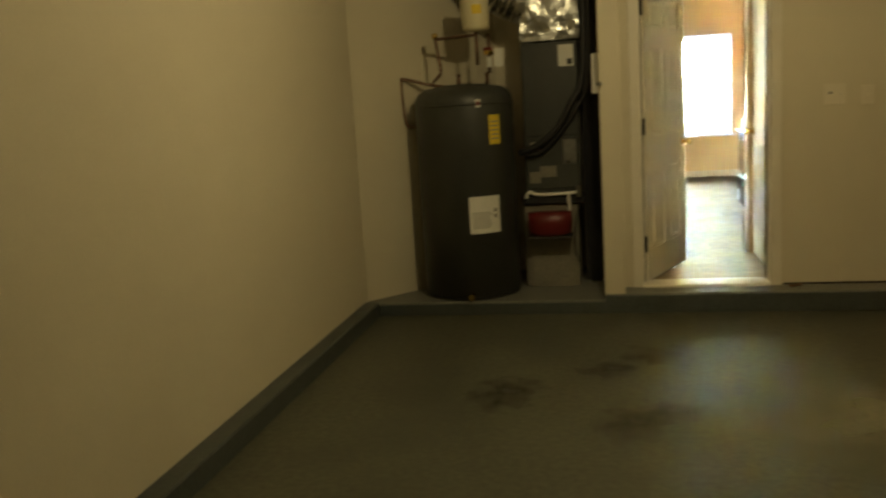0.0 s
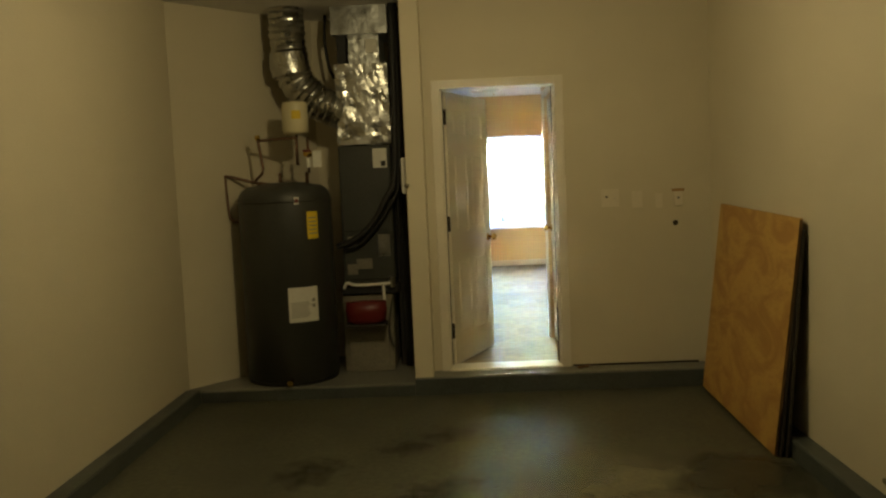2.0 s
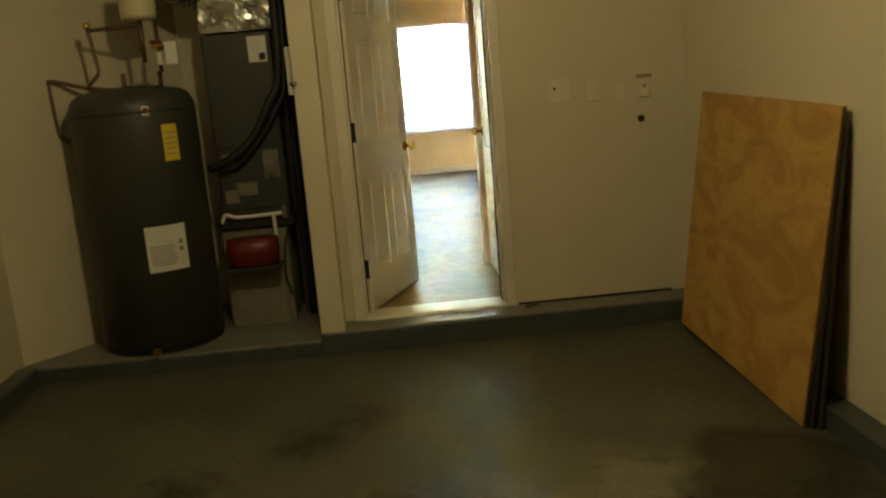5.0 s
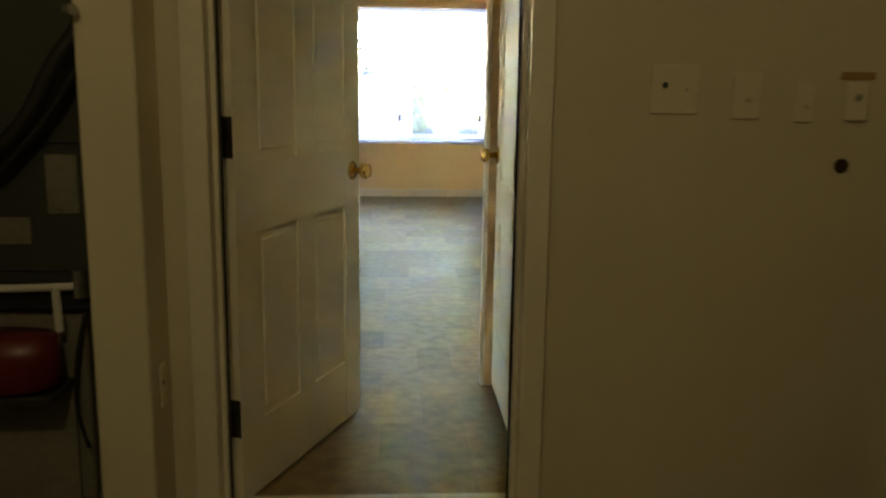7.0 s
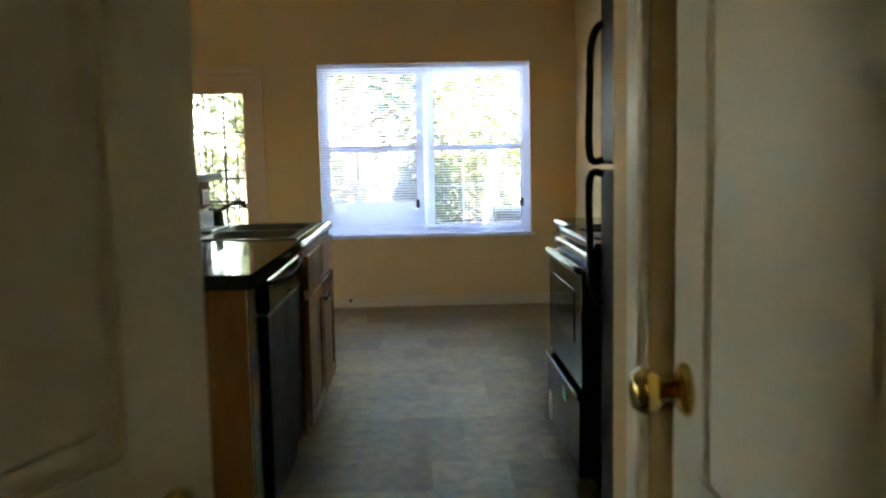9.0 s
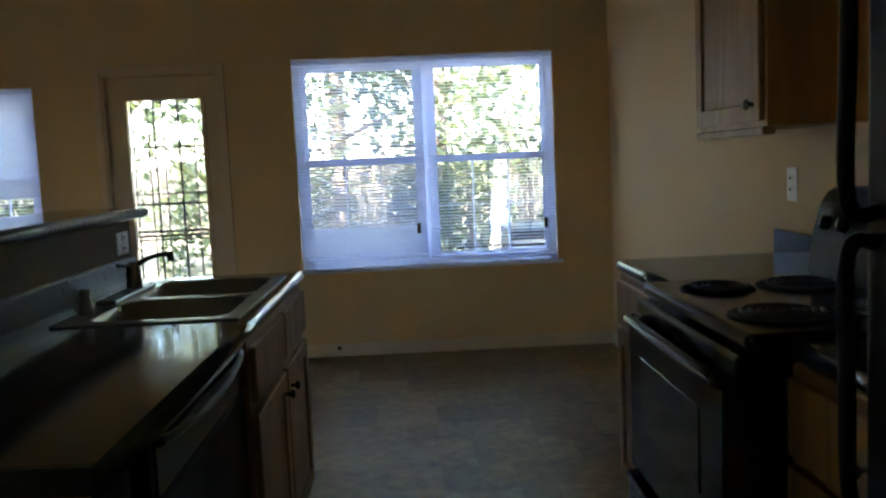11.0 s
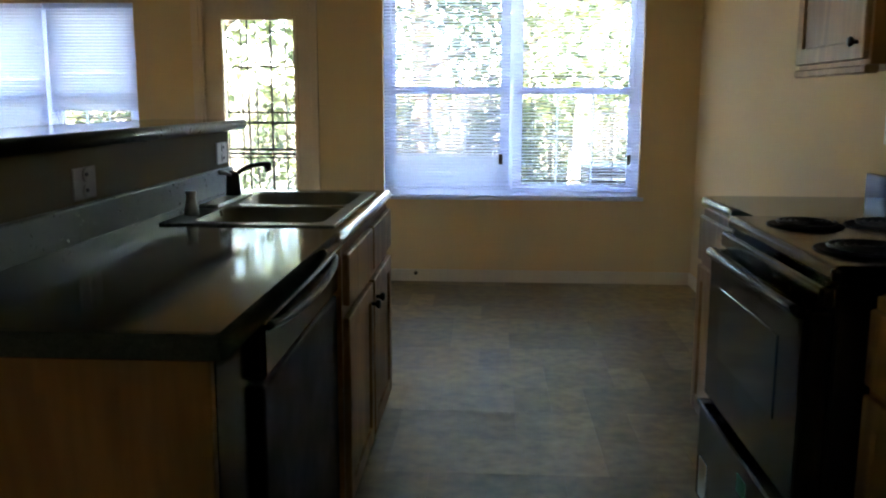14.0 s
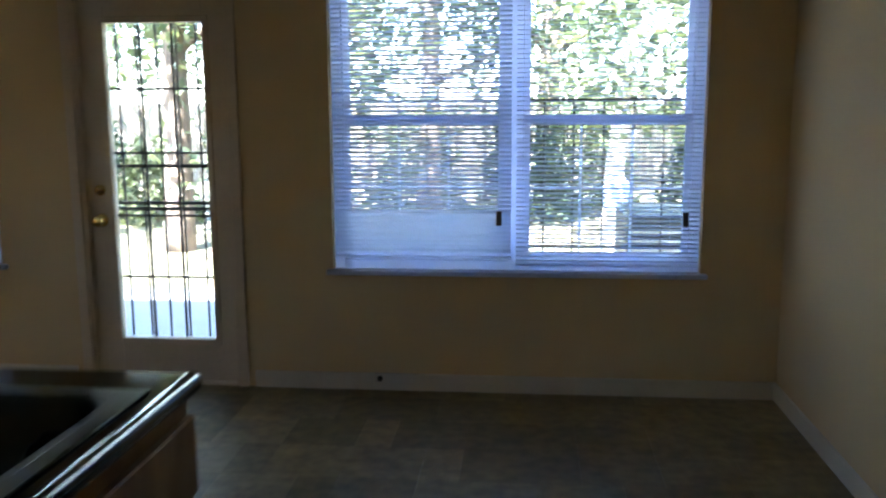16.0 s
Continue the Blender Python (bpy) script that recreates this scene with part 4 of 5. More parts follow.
def on_tank(name, mat, a0, a1, z0, z1, out, parent, label=""):
    """A label wrapped on the tank between two angles."""
    bm = bmesh.new()
    n = 10
    cols = []
    for k in range(n + 1):
        a = radians(a0 + 14.5 + (a1 - a0) * k / n)
        cols.append([bm.verts.new(((TR + d) * math.sin(a), -(TR + d) * math.cos(a), z)) for d in (0.0004, out) for z in (z0, z1)])
    for p, q in zip(cols, cols[1:]):
        bm.faces.new((p[2], q[2], q[3], p[3]))
        bm.faces.new((p[3], q[3], q[1], p[1]))
        bm.faces.new((p[0], q[0], q[2], p[2]))
    bm.faces.new((cols[0][0], cols[0][2], cols[0][3], cols[0][1]))
    bm.faces.new((cols[-1][0], cols[-1][1], cols[-1][3], cols[-1][2]))
    bmesh.ops.recalc_face_normals(bm, faces=bm.faces)
    return part(name, bm, mat, parent, label)


lb = on_tank("paper_label", M["paper"], -5, 32, 0.46, 0.71, 0.0016, wh, "white paper label with grey print")
for k in range(9):
    on_tank("print_line", M["print"], -2, 18 + (k * 7) % 5, 0.495 + k * 0.013, 0.50 + k * 0.013, 0.0024, lb)
on_tank("print_block", M["print"], 24, 28, 0.56, 0.585, 0.0024, lb)
on_tank("print_block", M["print"], 24, 28, 0.60, 0.625, 0.0024, lb)
yl = on_tank("energy_label", M["yellow"], 23, 38, 1.05, 1.245, 0.0016, wh, "yellow energy label")
for k in range(5):
    on_tank("print_line", M["print"], 25, 36, 1.085 + k * 0.028, 1.093 + k * 0.028, 0.0024, yl)
on_tank("badge", M["paper"], 8, 14, 1.30, 1.35, 0.002, wh, "small white and red badge")
on_tank("badge_stripe", M["red"], 9, 13, 1.31, 1.34, 0.003, wh)
part("drain_valve", rod((0.05, -TR + 0.02, 0.045), (0.05, -TR - 0.06, 0.04), 0.014), M["brass"], wh, "brass drain valve", True)
part("valve_handle", lathe([(0.022, 0), (0.022, 0.012)], 14, m=pose(0.05, -TR - 0.06, 0.04, 90, 0, 0)), M["brass"], wh)
for x in (-0.025, 0.175):
    part("nipple", rod((x, 0, TH), (x, 0, TH + 0.09), 0.013), M["copper"], wh, smooth=True)
part("relief_pipe", tube(curve_points([(-0.06, 0.10, TH + 0.0), (-0.24, 0.06, TH + 0.03), (-0.42, 0.02, TH + 0.08), (-0.44, 0.02, TH + 0.05), (-0.43, 0.02, TH - 0.15), (-0.41, 0.02, TH - 0.24), (-0.34, 0.03, TH - 0.26)], 5), 0.011, 8), M["copper"], wh, "dull copper relief pipe", True)

et = thing("expansion_tank", "cream expansion tank with a yellow label on copper pipes", "expansion tank", pose(TX + 0.02, TY, 1.74))
part("tank", lathe([(0.03, 0.02), (0.085, 0.03), (0.093, 0.05), (0.093, 0.235), (0.085, 0.255), (0.03, 0.262)], 28), M["cream"], et, smooth=True)
yb2 = bmesh.new()
for k in range(7):
    a = radians(-5 + 40 * k / 6)
    for z in (0.13, 0.19):
        yb2.verts.new((0.0945 * math.sin(a), -0.0945 * math.cos(a), z))
yb2.verts.ensure_lookup_table()
for k in range(6):
    yb2.faces.new((yb2.verts[2 * k], yb2.verts[2 * k + 2], yb2.verts[2 * k + 3], yb2.verts[2 * k + 1]))
part("label", yb2, M["yellow"], et, "yellow label")
part("stem", rod((0, 0, -0.20), (0, 0, 0.03), 0.012), M["copper"], et, smooth=True)
pp = thing("water_pipes", "copper water pipes with valves above the heater", "pipe")
part("cross_pipe", tube(curve_points([(TX - 0.27, TY + 0.02, 1.73), (TX - 0.16, TY + 0.02, 1.735), (TX + 0.02, TY, 1.74)], 4), 0.011, 8), M["copper"], pp, smooth=True)
part("down_pipe", tube(curve_points([(TX - 0.27, TY + 0.02, 1.75), (TX - 0.25, TY + 0.02, 1.60), (TX - 0.24, TY, 1.50), (TX - 0.30, TY, 1.43), (TX - 0.20, TY, 1.40)], 5), 0.011, 8), M["copper"], pp, smooth=True)
part("elbow", lathe([(0.016, 0), (0.02, 0.012), (0.02, 0.03), (0.014, 0.036)], 12, m=pose(TX - 0.27, TY + 0.02, 1.735)), M["brass"], pp, smooth=True)
part("riser", rod((TX + 0.10, TY, 1.48), (TX + 0.10, TY, 1.74), 0.011), M["copper"], pp, smooth=True)
part("valve", rod((TX + 0.085, TY - 0.03, 1.62), (TX + 0.115, TY + 0.03, 1.62), 0.02), M["brass"], pp)
part("valve_lever", box(TX + 0.07, TX + 0.13, TY - 0.05, TY - 0.035, 1.63, 1.65, 0.003), M["red"], pp, "red valve lever")
part("tape_wrap", rod((TX + 0.10, TY, 1.52), (TX + 0.10, TY, 1.59), 0.017), M["paper"], pp)
part("valve_tag", box(TX + 0.135, TX + 0.20, TY - 0.02, TY - 0.018, 1.52, 1.64), M["paper"], pp, "paper tag")

fu = thing("furnace", "grey upright air handler with a pale base", "furnace")
FX0, FX1, FY0, FY1 = -0.79, -0.40, 0.30, 0.82
part("cabinet", box(FX0, FX1, FY0, FY1, 0.62, 1.67, 0.006), M["furnace"], fu)
up = part("access_panel", box(FX0 + 0.012, FX1 - 0.012, FY0 - 0.008, FY0 - 0.0005, 1.03, 1.65, 0.003), M["furnace"], fu)
lp = part("lower_panel", box(FX0 + 0.012, FX1 - 0.012, FY0 - 0.008, FY0 - 0.0005, 0.66, 1.015, 0.003), M["furnace"], fu)
part("label", box(FX1 - 0.13, FX1 - 0.025, FY0 - 0.0095, FY0 - 0.0083, 1.50, 1.645), M["paper"], up, "white paper label")
part("label_print", box(FX1 - 0.07, FX1 - 0.035, FY0 - 0.0105, FY0 - 0.0097, 1.51, 1.55), M["black_rough"], up)
part("side_plate", box(FX1 - 0.12, FX1 - 0.03, FY0 - 0.0115, FY0 - 0.0083, 0.83, 1.00, 0.001), M["galv"], lp)
for x, z, w, h2 in ((FX0 + 0.04, 0.90, 0.07, 0.09), (FX0 + 0.10, 0.74, 0.12, 0.08), (FX0 + 0.03, 0.70, 0.08, 0.08)):
    part("paper_scrap", box(x, x + w, FY0 - 0.013, FY0 - 0.0085, z, z + h2, 0.002), M["stand"], lp, "dusty paper sleeve")
part("plenum_base", box(FX0 - 0.02, FX1 - 0.03, FY0 - 0.02, FY1, CS, 0.55, 0.006), M["stand"], fu, "pale dusty plenum base")
part("drain_pan", box(FX0 - 0.02, FX1 + 0.02, FY0 - 0.05, FY1, 0.552, 0.615, 0.008), M["black_rough"], fu)
part("drain_pipe", tube(curve_points([(FX0 + 0.0, FY0 - 0.07, 0.60), (FX0 + 0.03, FY0 - 0.07, 0.645), (FX0 + 0.10, FY0 - 0.07, 0.625), (FX1 - 0.06, FY0 - 0.07, 0.63), (FX1 - 0.04, FY0 - 0.07, 0.635)], 5), 0.012, 10), M["wall_white"], fu, "white plastic drain pipe", True)
part("drain_leg", rod((FX1 - 0.09, FY0 - 0.075, 0.63), (FX1 - 0.085, FY0 - 0.075, 0.50), 0.012), M["wall_white"], fu)
part("fitting", rod((FX1 - 0.02, FY0 - 0.07, 0.60), (FX1 - 0.02, FY0 - 0.07, 0.68), 0.02), M["galv"], fu)
rc = thing("red_container", "red plastic container on the furnace ledge", "container")
part("body", lathe([(0.10, 0), (0.145, 0.02), (0.155, 0.09), (0.15, 0.165)], 24, m=pose(-0.62, 0.16, 0.0) @ pose(0, 0, 0.345) @ Matrix.Diagonal((1, 0.55, 1, 1))), M["red"], rc, smooth=True)
part("bracket", box(-0.77, -0.47, 0.10, 0.278, 0.325, 0.345, 0.004), M["dark_board"], rc)
part("bracket_leg", box(-0.77, -0.47, 0.262, 0.279, CS, 0.325, 0.002), M["stand"], rc)
part("wire", tube(curve_points([(FX1 - 0.02, 0.25, 0.55), (FX1 - 0.05, 0.24, 0.40), (FX1 - 0.06, 0.25, 0.25), (FX1 - 0.03, 0.24, 0.14)], 5), 0.006, 6), M["black_rough"], fu, smooth=True)

# refrigerant lines and cables in the dark gap
hs = thing("refrigerant_hose", "black insulated refrigerant line looping across the furnace", "hose")
part("line", tube(curve_points([(FX0 - 0.03, 0.24, 0.92), (FX0 + 0.10, 0.22, 0.97), (FX0 + 0.24, 0.22, 1.08), (FX1 - 0.05, 0.22, 1.25), (FX1 + 0.03, 0.25, 1.42), (FX1 + 0.05, 0.26, 1.9), (FX1 + 0.06, 0.27, GCEIL - 0.01)], 6), 0.024, 10), M["black_rough"], hs, smooth=True)
part("thin_line", tube(curve_points([(FX0 + 0.02, 0.24, 0.90), (FX0 + 0.16, 0.235, 0.95), (FX1 - 0.02, 0.235, 1.20), (FX1 + 0.07, 0.25, 1.5), (FX1 + 0.095, 0.26, GCEIL - 0.01)], 6), 0.012, 8), M["black_rough"], hs, smooth=True)
cb = thing("cable_bundle", "black cables hanging beside the furnace", "cable")
for k in range(4):
    x = FX1 + 0.045 + 0.02 * k
    part("cable", tube(curve_points([(x, 0.40, GCEIL - 0.01), (x + 0.012 * math.sin(k), 0.38, 2.0), (x - 0.01 * math.cos(k), 0.39, 1.2), (x + 0.01, 0.40, CS)], 6), 0.011, 6), M["black_rough"], cb, smooth=True)
# black sheet put in for the shade of the gap beside the furnace
gp = thing("shade_gap_sheet", "black sheet standing in for the shade behind the cables", "board")
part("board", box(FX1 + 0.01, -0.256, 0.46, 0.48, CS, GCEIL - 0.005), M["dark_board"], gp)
sw = thing("furnace_switch", "white switch box on the wall end", "switch")
part("box", box(-0.30, -0.2535, 0.02, 0.09, 1.30, 1.56, 0.006), M["wall_white"], sw)
part("clip", rod((-0.262, -0.19, 1.36), (-0.240, -0.215, 1.36), 0.012), M["galv"], sw)


def crumple(bm, amount, seed):
    for v in bm.verts:
        v.co += amount * noise.noise_vector(v.co * 9 + Vector((seed, 0, 0))) + amount * 0.5 * noise.noise_vector(v.co * 25 + Vector((0, seed, 0)))
    return bm


def foil_box(x0, x1, y0, y1, z0, z1, seed, amount=0.010):
    bm = box(x0, x1, y0, y1, z0, z1)
    bmesh.ops.subdivide_edges(bm, edges=bm.edges[:], cuts=14, use_grid_fill=True)
    return crumple(bm, amount, seed)


sd = thing("supply_duct", "shiny crumpled foil-wrapped supply duct on the furnace", "duct")
part("plenum", foil_box(FX0 + 0.005, FX1 + 0.01, FY0 + 0.01, FY1, 1.685, 2.28, 1.0), M["foil"], sd)
part("tape_band", foil_box(FX0 + 0.0, FX1 + 0.015, FY0 + 0.005, FY1 + 0.002, 1.68, 1.74, 2.0, 0.004), M["foil"], sd)
part("neck", foil_box(FX0 + 0.11, FX1 - 0.05, FY0 + 0.05, FY1 - 0.05, 2.27, 2.51, 3.0, 0.006), M["galv"], sd)
part("neck_label", box(FX1 - 0.15, FX1 - 0.06, FY0 + 0.034, FY0 + 0.038, 2.36, 2.46), M["paper"], sd)
part("upper_box", foil_box(FX0 - 0.01, FX1 + 0.02, FY0 + 0.02, FY1, 2.50, GCEIL, 4.0, 0.003), M["galv"], sd)
part("side_collar", box(FX0 + 0.02, FX0 + 0.09, FY0 + 0.06, FY0 + 0.3, 2.28, 2.50, 0.004), M["black_rough"], sd)
fd = thing("flexible_duct", "silver foil flexible duct bending into the plenum", "duct")
path = curve_points([(-1.13, 0.33, GCEIL), (-1.13, 0.33, 2.55), (-1.12, 0.34, 2.35), (-1.07, 0.35, 2.16), (-0.95, 0.37, 2.03), (-0.84, 0.40, 1.97), (-0.76, 0.42, 1.94)], 12)
own = tube(path, [0.132 + 0.006 * math.sin(k * 1.9) for k in range(len(path))], 26)
part("duct", crumple(own, 0.008, 7.0), M["foil"], fd)
part("tape_collar", crumple(tube([(-1.13, 0.33, 2.38), (-1.128, 0.333, 2.30), (-1.115, 0.337, 2.22)], 0.143, 26), 0.005, 8.0), M["foil"], fd)
dk = thing("cable_drop", "dark cable hanging from the ceiling beside the duct", "cable")
part("cable", tube(curve_points([(-0.88, 0.60, GCEIL - 0.01), (-0.89, 0.58, 2.5), (-0.86, 0.55, 2.3), (-0.82, 0.5, 2.2)], 6), 0.012, 8), M["black_rough"], dk, smooth=True)

# boards leaning on the right wall
pw = thing("plywood_sheet", "orange-brown plywood sheet leaning on the garage wall", "board", pose(1.728, -1.05, GF, 1.4, 6.2, 0))
part("sheet", box(-0.008, 0.008, -0.70, 0.70, 0.02, 1.27, 0.001), [M["ply"]], pw)
part("edge_strip", box(-0.0075, 0.0075, -0.702, -0.7005, 0.002, 1.263), M["ply_edge"], pw)
for k, (x, w, hh) in enumerate(((1.752, 0.70, 1.22), (1.780, 0.715, 1.19))):
    q = thing("dark_board", "dark hardboard sheet leaning behind the plywood", "board", pose(x, -1.07, GF, 0, 5.6 - 1.0 * k, 0), "dark boards")
    part("sheet", box(-0.007, 0.007, -w, w, 0, hh, 0.002), M["dark_board"], q)
pk = thing("timber_offcut", "short orange timber offcut with a bolt by the curb", "timber", pose(1.70, -3.36, GF, 0, 4, 20))
part("plank", box(-0.07, 0.07, -0.02, 0.02, 0, 0.30, 0.003), M["ply"], pk)
part("bolt", lathe([(0.014, 0), (0.014, 0.01), (0.008, 0.014)], 10, m=pose(-0.03, -0.02, 0.07, 90, 0, 0)), M["bronze"], pk)

# breaker panel
bp = thing("breaker_panel", "dark grey flush breaker panel on the garage wall", "panel", pose(GR, -2.86, 1.06))
part("cover", box(-0.022, 0.004, -0.19, 0.19, 0.0, 0.86, 0.004), M["panel_grey"], bp)
pd = part("door", box(-0.030, -0.0225, -0.15, 0.15, 0.20, 0.78, 0.004), M["panel_grey"], bp)
part("latch", box(-0.038, -0.0305, 0.10, 0.13, 0.46, 0.50, 0.003), M["black_rough"], pd)

# plates on the door wall
wall_plate("cream double blank plate on the garage wall", pose(1.185, 0.0, 1.205), 0.125, 0.125, "blank", M["plate_cream"])
wall_plate("cream switch plate on the garage wall", pose(1.376, 0.0, 1.19), 0.075, 0.118, "switch", M["plate_cream"])
wall_plate("cream switch plate on the garage wall", pose(1.53, 0.0, 1.175), 0.05, 0.10, "switch", M["plate_cream"])
kp = thing("opener_button", "white opener button plate with an orange notice strip", "switch", pose(1.668, 0.0, 1.18))
part("plate", box(-0.03, 0.03, -0.014, 0.0, -0.05, 0.05, 0.004), M["plate_cream"], kp)
part("notice_strip", box(-0.045, 0.045, -0.004, 0.0, 0.056, 0.075, 0.001), M["oak"], kp, "faded orange notice strip")
part("button", lathe([(0.010, 0), (0.009, 0.003)], 12, m=pose(0, -0.014, 0.01, 90, 0, 0)), M["print"], kp)
dh = thing("cable_hole", "dark round cable hole in the garage wall", "hole", pose(1.646, 0.0, 1.012))
part("grommet", lathe([(0.020, 0), (0.019, 0.004), (0.012, 0.0045)], 18, m=pose(0, 0, 0, 90, 0, 0)), M["bronze"], dh)
pl = wall_plate("painted-over plate on the wall end", pose(-0.1195, -0.09, 0.45, 0, 0, 90), 0.045, 0.11, "blank", M["plate_cream"])

# the open joint under the door wall, and a splinter by the casing
structure("wall_joint", box(DW + 0.075, GR - 0.11, -0.004, 0.0, 0.0005, 0.012), M["bronze"], "dark open joint under the wall")
sp = thing("wood_splinter", "small brown wood splinter on the slab by the door", "splinter", pose(0.95, -0.06, 0.0, 0, 0, 25))
part("splinter", box(-0.045, 0.045, -0.012, 0.010, 0.0, 0.014, 0.003), M["ply_edge"], sp)

# wall damage and floor stains
def blotch(name, mat, cx, cy, rx, ry, z, seed, plane="z", label=""):
    """An uneven flat patch 1.5 mm proud of the floor or wall."""
    bm = bmesh.new()
    ring = []
    for k in range(40):
        a = 2 * math.pi * k / 40
        r = 1 + 0.55 * noise.noise(Vector((math.cos(a) * 1.6 + seed, math.sin(a) * 1.6, seed))) + 0.25 * noise.noise(Vector((math.cos(a) * 5 + seed, math.sin(a) * 5, seed)))
        u, v = cx + rx * r * math.cos(a), cy + ry * r * math.sin(a)
        ring.append(bm.verts.new((u, v, z + 0.0015) if plane == "z" else (z - 0.0015, u, v)))
    bm.faces.new(ring)
    return tagged(part(name, bm, mat), label, kind="structure")


def stain_material(name, colour, rough, strength, r0, r1, scale=5.0):
    """A soft-edged stain: see-through where its own noise and distance fade it."""
    m = material(name, colour, rough, vary=0.3, scale=7, fine=40, bump=0.05)
    nt = m.node_tree
    co = nt.nodes.new("ShaderNodeTexCoord")
    ln = nt.nodes.new("ShaderNodeVectorMath")
    ln.operation = "LENGTH"
    mp = nt.nodes.new("ShaderNodeMapping")
    mp.inputs["Location"].default_value = (-1, -1, 0)
    mp.inputs["Scale"].default_value = (2, 2, 0)
    nt.links.new(co.outputs["Generated"], mp.inputs[0])
    nt.links.new(mp.outputs[0], ln.inputs[0])
    nz = nt.nodes.new("ShaderNodeTexNoise")
    nz.inputs["Scale"].default_value, nz.inputs["Detail"].default_value = scale, 6
    nt.links.new(co.outputs["Object"], nz.inputs[0])
    ad = nt.nodes.new("ShaderNodeMath")
    ad.operation = "MULTIPLY_ADD"
    nt.links.new(nz.outputs[0], ad.inputs[0])
    ad.inputs[1].default_value = 1.6
    nt.links.new(ln.outputs["Value"], ad.inputs[2])
    rg2 = nt.nodes.new("ShaderNodeMapRange")
    rg2.inputs["From Min"].default_value, rg2.inputs["From Max"].default_value = r0, r1
    rg2.inputs["To Min"].default_value, rg2.inputs["To Max"].default_value = strength, 0
    nt.links.new(ad.outputs[0], rg2.inputs[0])
    nt.links.new(rg2.outputs[0], nt.nodes["Principled BSDF"].inputs["Alpha"])
    return m


OIL = stain_material("soft_oil_stain", (0.05, 0.047, 0.032), 0.4, 0.7, 0.82, 1.45, 9.0)
DAMP = stain_material("damp_patch", (0.052, 0.052, 0.036), 0.4, 0.75, 1.35, 1.75, 3.5)
PALE = stain_material("pale_cement_patch", (0.25, 0.235, 0.155), 0.5, 0.65, 1.0, 1.6, 3.0)


def floor_stain(name, mat, cx, cy, rx, ry, label, lift=0.002):
    bm = bmesh.new()
    bm.faces.new([bm.verts.new((sx * rx, sy * ry, 0)) for sx, sy in ((-1, -1), (1, -1), (1, 1), (-1, 1))])
    ob = tagged(part(name, bm, mat), label, kind="structure")
    ob.location = (cx, cy, GF + lift)
    return ob


for k, (x, y, rx, ry) in enumerate(((-0.72, -1.77, 0.26, 0.32), (0.03, -1.14, 0.26, 0.22), (-0.21, -1.40, 0.22, 0.18), (-0.11, -2.17, 0.22, 0.26), (0.06, -2.02, 0.24, 0.18))):
    floor_stain("oil_stain", OIL, x, y, rx * 1.25, ry * 1.25, "dark oil stain on the concrete", 0.004 + 0.0005 * k)
floor_stain("pale_patch", PALE, 1.00, -2.10, 0.85, 0.75, "pale worn cement patch", 0.002)
floor_stain("pale_patch", PALE, 1.30, -2.65, 0.6, 0.45, "pale worn cement patch", 0.0025)
floor_stain("damp_patch", DAMP, 1.47, -2.02, 0.40, 0.42, "dark round damp patch on the concrete", 0.003)
blotch("wall_scar", M["stand"], -2.76, 0.035, 0.13, 0.05, GR, 2.0, "x", "flaking plaster scar above the curb")
blotch("wall_scar", M["scuff"], -2.93, 0.05, 0.07, 0.035, GR - 0.0015, 5.0, "x", "bare brown patch in the wall")
blotch("wall_crack", M["scuff"], -2.61, 0.22, 0.006, 0.17, GR, 3.0, "x", "thin dark crack in the wall paint")
blotch("wall_crack", M["scuff"], -2.60, 0.03, 0.035, 0.02, GR - 0.0015, 9.0, "x", "dark chipped plaster")
blotch("wall_crack", M["scuff"], -2.76, 0.09, 0.012, 0.045, GR - 0.003, 11.0, "x", "dark chipped plaster")

# garage bulb holder under the ceiling
gb = thing("garage_ceiling_light", "bare bulb in a porcelain holder on the garage ceiling", "lamp", pose(0.05, -2.35, GCEIL))
part("holder", lathe([(0.02, -0.07), (0.045, -0.06), (0.055, 0.0)], 20), M["wall_white"], gb, smooth=True)
part("bulb_cap", rod((0, 0, -0.10), (0, 0, -0.07), 0.014), M["galv"], gb)

# ---------------------------------------------------------------- outdoors
GZ = -0.28
structure("ground", box(-400, 400, -400, 800, GZ - 0.5, GZ), M["grass"], "dry grass and leaf litter of the back yard")
structure("patio", box(-4.5, 4.0, FAR + 0.145, 10.3, GZ - 0.1, GZ + 0.12, 0.01), M["patio"], "sunlit pale concrete patio")
roof = bmesh.new()
box(LL - 0.5, 2.6, GB - 0.6, FAR + 0.55, GCEIL + 0.12, GCEIL + 0.32, bm=roof)
structure("roof", roof, M["fence"], "low roof over house and garage")

grl = thing("window_grille", "black iron security grille outside the window", "grille")
gy = FAR + 0.17
for z in (1.41, 0.70):
    part("rail", box(WIN[0] - 0.05, WIN[1] + 0.05, gy - 0.005, gy + 0.005, z - 0.007, z + 0.007), M["iron"], grl)
n = 13
for k in range(n):
    x = WIN[0] + 0.02 + (WIN[1] - WIN[0] - 0.04) * k / (n - 1)
    part("bar", rod((x, gy + 0.011, 0.56), (x, gy + 0.011, 1.41), 0.0055, n=6), M["iron"], grl)
grm = thing("window_grille", "black iron security grille outside the window", "grille")
for z in (1.12, 0.75):
    part("rail", box(LWIN[0] - 0.05, LWIN[1] + 0.05, gy - 0.005, gy + 0.005, z - 0.007, z + 0.007), M["iron"], grm)
